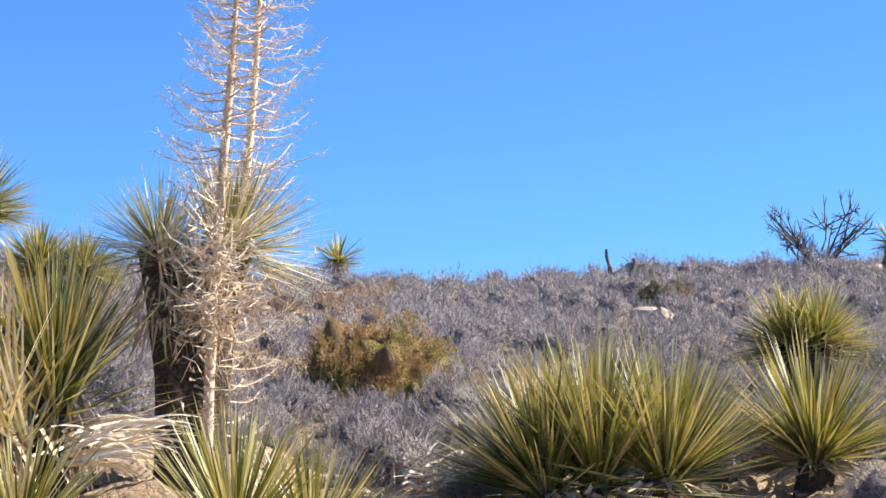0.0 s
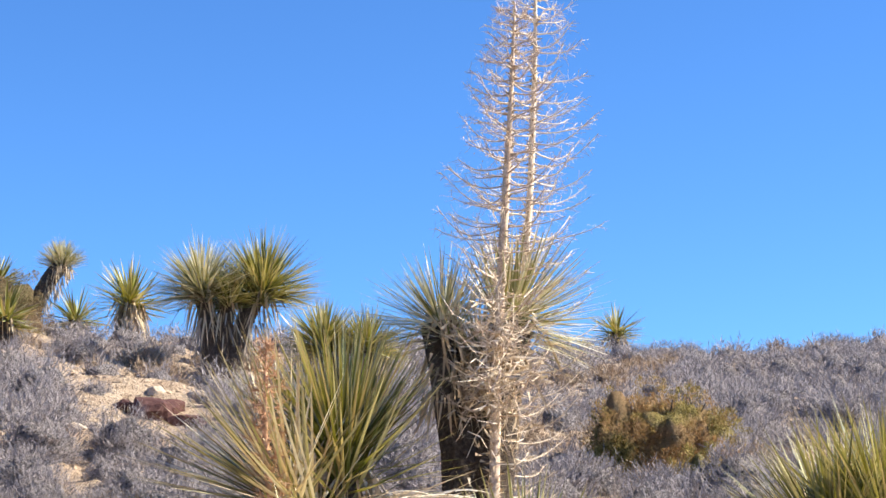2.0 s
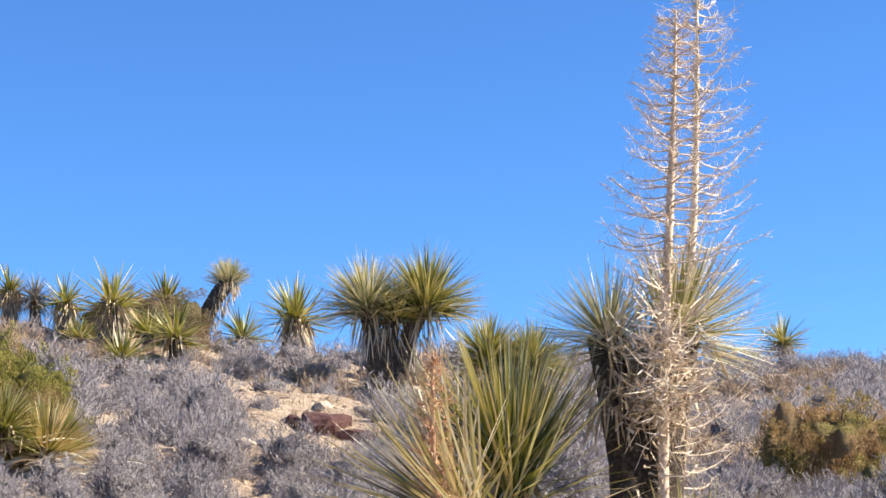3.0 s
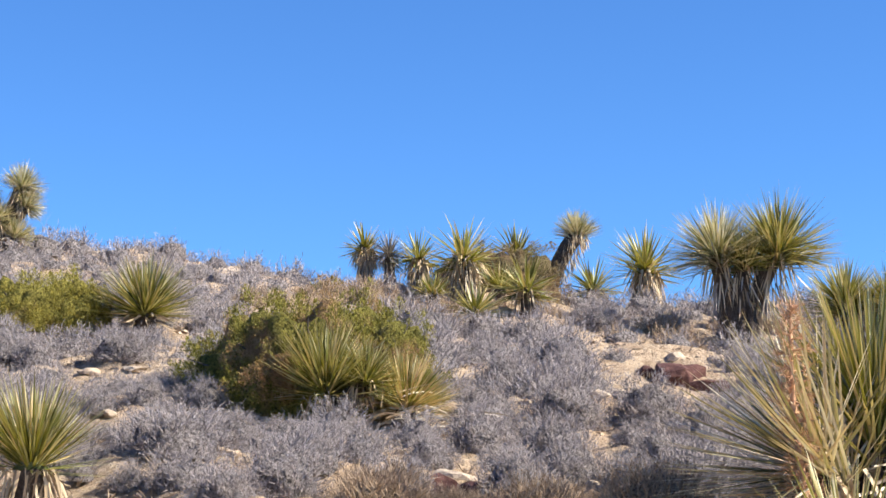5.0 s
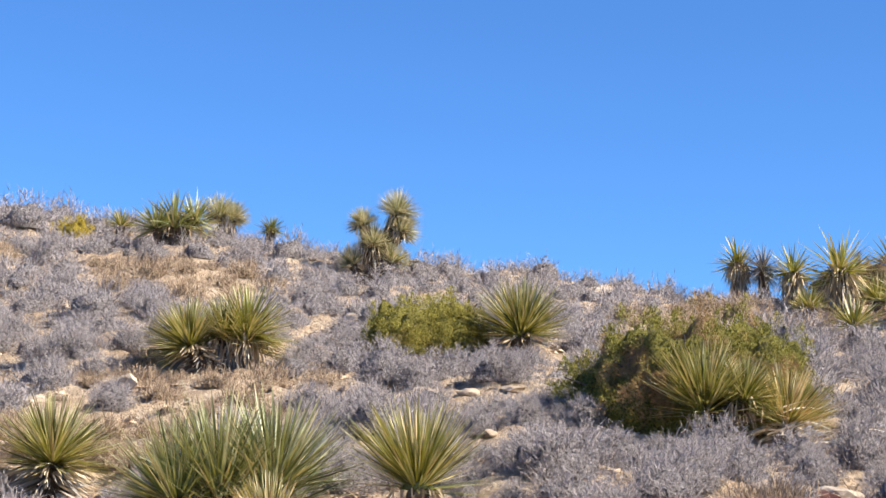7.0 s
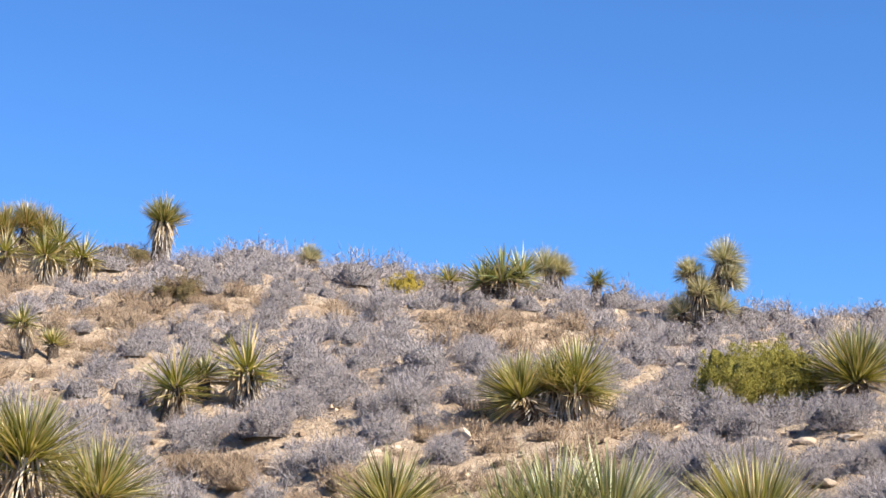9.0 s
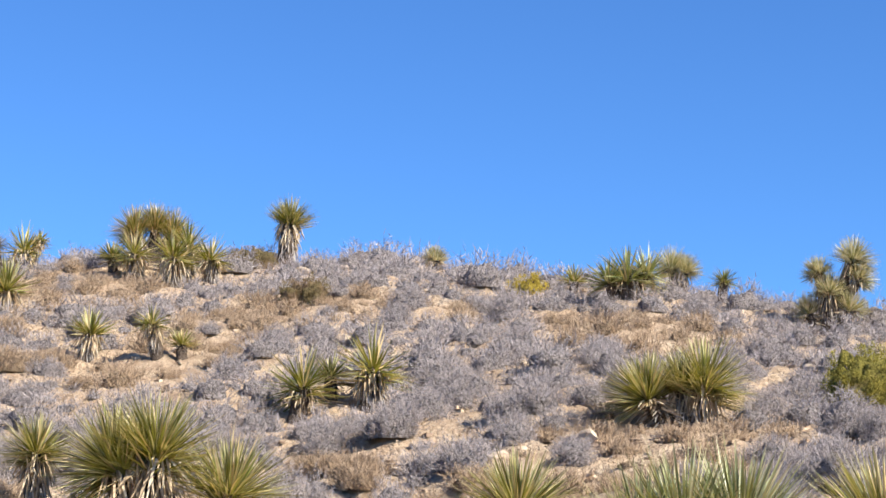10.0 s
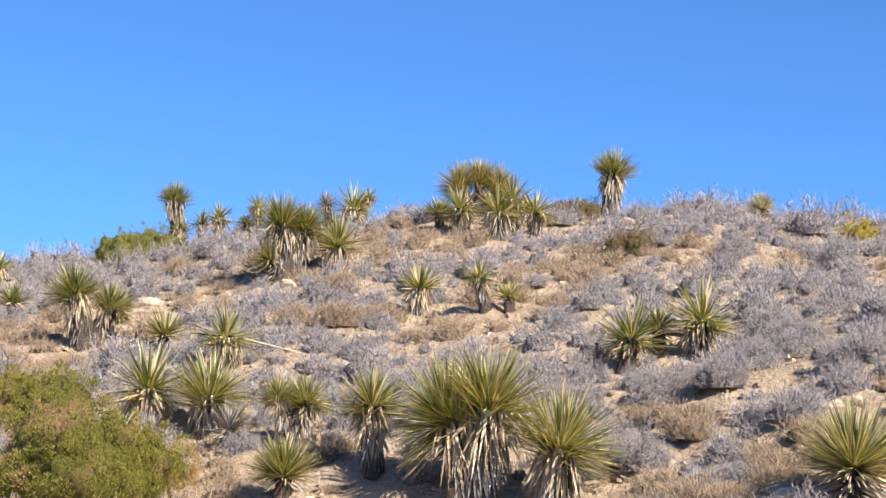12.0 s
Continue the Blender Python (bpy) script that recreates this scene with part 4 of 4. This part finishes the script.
def scatter_shrubs():
    rng = np.random.default_rng(11)
    places = []
    for k in range(42000):
        b = -17 + 92 * rng.random()
        r = math.sqrt(12.5 ** 2 + rng.random() * (44.5 ** 2 - 12.5 ** 2))
        crest = float(np.interp(b, BEARING, CREST))
        if r < np.interp(b, (-17, -11.3, -10.9, -1.9, -1.6, 3.2, 3.6, 10, 14, 30, 34, 50, 56, 75), (13, 13, 14.2, 14.2, 13.3, 13.3, 15, 15, 13.4, 13.4, 14.8, 15.8, 16.5, 18)) or r > crest + 1.3 or (bare(b, r) and (k < 30000 or b < 27)):
            continue
        p = spot(b, r)
        size = (0.72 + 0.55 * rng.random() ** 1.3) if b < 27 else (0.52 + 0.42 * rng.random() ** 1.5)
        if k > 15000:
            size *= 0.72
        if k > 30000 and b > 27:
            size = 0.22 + 0.22 * rng.random()       # low brush on the open soil
        if r > crest - 2.2 and b > 26:
            size *= 1.25 if b > 38 else 1.0        # taller growth along the skyline
        thick = noise.noise(p * (0.7 if b < 27 else 1.3)) + (0.74 if b < 27 else 0.46 if b < 50 else 0.60) + 0.3 * rng.random()
        if (thick < 0.0 and (k < 30000 or b < 27)) or not free(p.x, p.y, size * 0.5):
            continue
        tan = noise.noise(p * 0.22 + Vector((31, 7, 0))) > (0.12 if b > 52 else 0.28 if b > 40 else 0.42)
        TAKEN.append((p.x, p.y, size * (0.33 if b < 27 else 0.35)))
        places.append((r, p, size * (1.2 if b > 42 else 1.08 if b > 27 else 1.0), tan, rng.random() * 6.28, int(rng.random() * 8)))
    return sorted(places, key=lambda q: q[0])


PLACES = scatter_shrubs()
for r, p, size, tan, turn, which in PLACES[:210]:
    stems, tips = TAN_BUSHES[which % 4] if tan else GREY_BUSHES[which]
    ob = thing("shrub", p - Vector((0, 0, 0.03)), "low tan dried shrub on sandy slope" if tan else "rounded grey leafless shrub with dense fine twigs", "shrub", "dry shrubs on the slope")
    ob.matrix_basis = ob.matrix_basis @ Matrix.Rotation(turn, 4, "Z") @ Matrix.Diagonal((size, size, size * 1.05, 1))
    tagged(part("woody_base", stems, ob), kind="stuff")
    part("twig_crown", tips, ob)


def far_shrubs():
    for tan, material, label in ((False, TWIG, "many grey leafless shrubs along the upper slope"), (True, TWIG_TAN, "many tan dried shrubs along the upper slope")):
        s = Shape()
        for r, p, size, dry, turn, which in PLACES[210:]:
            small = r > 24 or size < 0.55
            tiny = size < 0.54 and r > 17
            if dry != tan:
                continue
            c, n = math.cos(turn) * size, math.sin(turn) * size
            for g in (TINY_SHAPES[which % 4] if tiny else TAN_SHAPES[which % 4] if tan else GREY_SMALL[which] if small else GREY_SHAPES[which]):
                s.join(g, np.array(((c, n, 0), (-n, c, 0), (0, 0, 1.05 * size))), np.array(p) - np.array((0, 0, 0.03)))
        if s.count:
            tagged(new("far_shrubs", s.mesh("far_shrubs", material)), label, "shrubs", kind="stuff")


far_shrubs()


# ---------------------------------------------------------------- rocks, dead wood
def rock_mesh(seed, material, flat=0.6):
    rng = np.random.default_rng(seed)
    bm = bmesh.new()
    bmesh.ops.create_icosphere(bm, subdivisions=2, radius=0.5)
    cuts = [(unit(rng.normal(size=3)), 0.28 + 0.16 * rng.random()) for k in range(9)]
    for v in bm.verts:
        p = np.array(v.co)
        for n, d in cuts:
            over = p @ n - d
            if over > 0:
                p = p - n * over * 0.9
        p = p * (1 + 0.07 * rng.normal())
        v.co = (p[0], p[1], p[2] * flat)
    me = bpy.data.meshes.new("rock")
    bm.to_mesh(me)
    bm.free()
    me.materials.append(material)
    return me


PALE_ROCKS = [rock_mesh(500 + k, PALE_ROCK, 0.45 + 0.1 * (k % 4)) for k in range(7)]
RED_ROCKS = [rock_mesh(520 + k, RED_ROCK, 0.6) for k in range(3)]


def rock(bearing, distance, wide, me, label, stretch=1.0, turn=0.0, lift=0.0):
    p = spot(bearing, distance)
    ob = tagged(new("rock", me), label, "rock", "rocks on the slope")
    ob.matrix_basis = Matrix.Translation(p + Vector((0, 0, wide * 0.06 + lift))) @ Matrix.Rotation(radians(bearing) + turn, 4, "Z") @ Matrix.Diagonal((wide, wide * stretch, wide * 0.9, 1))
    return ob


rock(16.6, 20.8, 0.70, RED_ROCKS[0], "dark red angular boulder half sunk in sand", 0.6, 2.2)
rock(17.3, 20.9, 0.36, RED_ROCKS[2], "dark red stone in sand", 0.7, 2.0)
rock(15.9, 21.6, 0.55, RED_ROCKS[1], "dark red boulder in sand", 0.7, 4.0)
rock(15.5, 20.8, 0.55, RED_ROCKS[1], "dark red boulder in sand", 0.8)
rock(23.2, 14.5, 0.34, RED_ROCKS[2], "reddish stone at the slope's foot", 0.8)
rock(22.3, 14.6, 0.25, RED_ROCKS[0], "reddish stone at the slope's foot", 0.8, 1.0)
rock(-5.87, 27.4, 0.55, PALE_ROCKS[3], "pale rounded boulder among grey shrubs", 0.8, 0.4, 0.26)
rock(-6.35, 26.6, 0.62, PALE_ROCKS[2], "pinkish boulder among grey shrubs", 0.7, 1.9, 0.12)
leafy_shrub(-6.5, 30.4, 0.95, 0.66, 3, BROWN_OLIVE, "dark brownish bush behind a boulder", "bush", 13, name="bush")
rock(-7.6, 37.5, 0.5, PALE_ROCKS[1], "pale stone on the crest", 0.8)
rock(-11.4, 36.5, 0.6, PALE_ROCKS[2], "pale stone beside a burnt shrub", 0.8)
rock(-12.4, 36.0, 0.7, PALE_ROCKS[3], "pale stone beside a burnt shrub", 0.8)


def slab(bearing, distance, wide, deep, thick, which, label):
    p = spot(bearing, distance)
    ob = tagged(new("rock", PALE_ROCKS[which]), label, "rock", "rocks on the slope")
    ob.matrix_basis = Matrix.Translation(p + Vector((0, 0, -thick * 0.05))) @ Matrix.Rotation(radians(bearing), 4, "Z") @ Matrix.Rotation(0.08, 4, "Y") @ Matrix.Diagonal((wide, deep, thick / 0.5, 1))


slab(17.4, 17.4, 0.6, 0.4, 0.12, 6, "flat pale rock slab in sand")
slab(31.9, 19.2, 0.28, 0.25, 0.10, 0, "flat pale stone on sand")
slab(33.2, 19.3, 0.22, 0.2, 0.10, 5, "flat pale stone on sand")
slab(29.4, 26.0, 0.9, 0.5, 0.22, 2, "pale rock outcrop below the crest")
slab(28.4, 26.4, 0.6, 0.4, 0.20, 6, "pale rock outcrop below the crest")
slab(31.4, 16.1, 0.75, 0.4, 0.13, 1, "thin overhanging rock ledge")
slab(29.9, 16.2, 0.4, 0.3, 0.10, 4, "thin rock ledge in sand")
slab(22.8, 14.9, 0.5, 0.35, 0.14, 2, "pale rock ledge at the slope's foot")
slab(29.6, 29.4, 0.9, 0.6, 0.34, 5, "pale rock outcrop on the crest")
slab(30.9, 29.2, 0.6, 0.5, 0.26, 6, "pale rock outcrop on the crest")
slab(65.7, 31.6, 0.75, 0.5, 0.30, 0, "pale rock outcrop among shrubs")
slab(65.2, 32.3, 0.5, 0.4, 0.26, 3, "pale rock outcrop among shrubs")
slab(66.0, 31.0, 0.4, 0.3, 0.18, 5, "pale rock outcrop among shrubs")
slab(53.4, 33.6, 0.6, 0.4, 0.16, 1, "flat pale stone near the crest")
slab(48.4, 22.6, 0.45, 0.3, 0.10, 4, "flat pale stone on sand")
slab(47.0, 20.6, 0.3, 0.25, 0.09, 2, "flat pale stone on sand")


def scatter_rocks():
    rng = np.random.default_rng(77)
    made = 0
    s = Shape()
    while made < 300:
        b, r = -14 + 86 * rng.random(), 13 + 24 * rng.random()
        if r > float(np.interp(b, BEARING, CREST)) - 0.3:
            continue
        p = spot(b, r)
        if noise.noise(p * 0.4 + Vector((9, 3, 1))) < -0.05:
            continue
        rock(b, r, 0.10 + 0.36 * rng.random() ** 2, PALE_ROCKS[int(rng.random() * 7)], "pale weathered stone on sandy soil", 0.6 + 0.4 * rng.random(), rng.random() * 6)
        made += 1
    n = 22000
    b, r = np.radians(-15 + 88 * rng.random(n)), np.sqrt(11.5 ** 2 + rng.random(n) * (38 ** 2 - 11.5 ** 2))
    x, y = -r * np.sin(b), r * np.cos(b)
    c = np.stack([x, y, height(x, y) + 0.008], -1)
    w = 0.014 + 0.07 * rng.random((n, 1, 1)) ** 2.5
    cube = np.array([(-1, -1, -1), (1, -1, -1), (1, 1, -1), (-1, 1, -1), (-1, -1, 1), (1, -1, 1), (1, 1, 1), (-1, 1, 1)], float)
    v = c[:, None] + (cube[None] * (0.35 + 0.65 * rng.random((n, 8, 1))) * np.array((1, 0.75, 0.30))) * w
    one = np.array([(4, 5, 6, 7), (0, 1, 5, 4), (1, 2, 6, 5), (2, 3, 7, 6), (3, 0, 4, 7)])
    s.quads(v, one[None] + (np.arange(n) * 8)[:, None, None], np.zeros((n * 8, 2)))
    tagged(new("gravel", s.mesh("gravel", GRAVEL, False)), "pale gravel strewn over the sandy slope", "gravel", kind="stuff")


scatter_rocks()


def burnt_shrub(bearing, distance, tall, limbs, lean, seed, label):
    rng = np.random.default_rng(seed)
    root = thing("dead_shrub", spot(bearing, distance), label, "dead shrub")
    for k in range(limbs):
        a = rng.random() * 6.28
        go = unit(np.array((math.cos(a) * 0.85 + lean, math.sin(a) * 0.5, 0.75 + 0.4 * rng.random())))
        u = np.linspace(0, 1, 8)[:, None]
        long = tall * (0.7 + 0.5 * rng.random())
        line = np.array((0, 0, -0.05)) + go * long * u + np.sin(u * 4 + k) * rng.normal(size=3) * 0.07
        s = Shape()
        tube(s, line, 0.026 * (1 - 0.85 * u[:, 0]), 6, 0.08, rng)
        for j in range(7):
            q = int(2 + 5 * rng.random())
            e = line[q] + unit(go + rng.normal(size=3) * 0.7) * long * (0.18 + 0.22 * rng.random())
            mid = (line[q] + e) / 2 + rng.normal(size=3) * 0.03
            tube(s, [line[q], mid, e], (0.013, 0.009, 0.003), 5)
            for i in range(3):
                tube(s, [mid, mid + unit(e - mid + rng.normal(size=3) * 0.08) * long * 0.14], (0.007, 0.002), 4)
        part("limb", s.mesh("limb", BURNT), root)
    return root


burnt_shrub(-10.9, 36.5, 1.3, 15, -0.05, 31, "burnt black shrub with bare forked limbs")


def dead_post(bearing, distance, tall, lean, seed, label):
    rng = np.random.default_rng(seed)
    u = np.linspace(0, 1, 8)[:, None]
    s = Shape()
    tube(s, np.array((lean * tall, 0, tall + 0.2)) * u + np.sin(u * 5) * np.array((0.07, 0.03, 0)) * (1 if lean > 0 else -1) - np.array((0, 0, 0.1)), 0.06 * (1 - 0.6 * u[:, 0]), 8, 0.3, rng)
    fork = np.array((lean * tall * 0.6, 0, tall * 0.55))
    tube(s, fork + u * np.array((0.2 if lean < 0 else 0.24, 0.03, 0.12)) + np.sin(u * 3.1) * np.array((0, 0, -0.06)), 0.024 * (1 - 0.7 * u[:, 0]), 6, 0.2, rng)
    return part("burnt_stump", s.mesh("burnt_stump", BURNT), None, label, Matrix.Translation(spot(bearing, distance)))


tagged(dead_post(-4.85, 36.0, 0.72, 0.02, 1, "dark burnt stump standing in shrubs"), category="stump")
tagged(dead_post(-5.55, 36.0, 0.50, -0.10, 2, "dark burnt leaning stump standing in shrubs"), category="stump")


def dry_litter():
    """Short dead grass and twigs on the open ground."""
    rng = np.random.default_rng(5)
    s = Shape()
    n = 5200
    b, r = np.radians(-15 + 88 * rng.random(n)), np.sqrt(12 ** 2 + rng.random(n) * (38 ** 2 - 12 ** 2))
    x, y = -r * np.sin(b), r * np.cos(b)
    c = np.stack([x, y, height(x, y) - 0.01], -1)
    for j in range(9):
        a = c + rng.normal(size=c.shape) * np.array((0.05, 0.05, 0))
        go = unit(rng.normal(size=c.shape) * np.array((0.7, 0.7, 0.2)) + np.array((0, 0, 0.6)))
        ribbons(s, a, a + go * (0.04 + 0.10 * rng.random((n, 1))), np.full(n, 0.005), np.full(n, 0.002), rng)
    tagged(new("dry_grass", s.mesh("dry_grass", TWIG_TAN, False)), "short dead grass and twig litter on sand", "grass", kind="stuff")


dry_litter()


def dry_leaf_pile(bearing, distance, size, count, toward, seed, lift=0.0):
    """Fallen dead leaves heaped beside a plant, most of them pointing one way."""
    rng = np.random.default_rng(seed)
    p = spot(bearing, distance)
    s = Shape()
    a = radians(bearing) + radians(toward) + rng.normal(size=count) * 0.55
    ways = np.stack([np.cos(a), np.sin(a), 0.15 + 0.45 * rng.random(count)], -1)
    base = rng.normal(size=(count, 3)) * np.array((0.12, 0.12, 0.0)) + np.array((0, 0, 0.04)) + rng.random((count, 1)) * np.array((0, 0, 0.24))
    blades(s, base, ways, size * (0.5 + 0.6 * rng.random(count)), np.full(count, 0.026), 0.10 + 0.35 * rng.random(count), rng, 6, 0.8, curl=0.12)
    ob = tagged(new("dry_leaf_pile", s.mesh("dry_leaf_pile", BLEACHED)), "heap of straw-white fallen yucca leaves", "dead leaves", kind="stuff")
    ob.location = p + Vector((0, 0, lift))


dry_leaf_pile(10.1, 12.5, 0.70, 75, 0, 61, 0.22)
dry_leaf_pile(12.3, 12.3, 0.6, 40, 170, 62)
dry_leaf_pile(24.9, 16.9, 0.5, 60, 0, 63)
dry_leaf_pile(23.6, 16.7, 0.45, 40, 0, 64)
dry_leaf_pile(0.6, 13.2, 0.4, 40, 60, 65)


def fallen_stalk(bearing, distance, bearing_end, distance_end, thick=0.013, raised=0.35, material=STALK_BROWN):
    a, b = spot(bearing, distance), spot(bearing_end, distance_end)
    s = Shape()
    u = np.linspace(0, 1, 9)[:, None]
    line = np.array((0, 0, raised)) * (1 - u) + np.array(b - a + Vector((0, 0, 0.05))) * u
    tube(s, line, thick * (1 - 0.5 * u[:, 0]), 7, 0.08, np.random.default_rng(4))
    ob = tagged(new("fallen_stalk", s.mesh("fallen_stalk", material)), "straw-coloured dead flower stalk lying on the slope", "dead stalk")
    ob.location = a


fallen_stalk(62.4, 25.9, 60.6, 26.0)
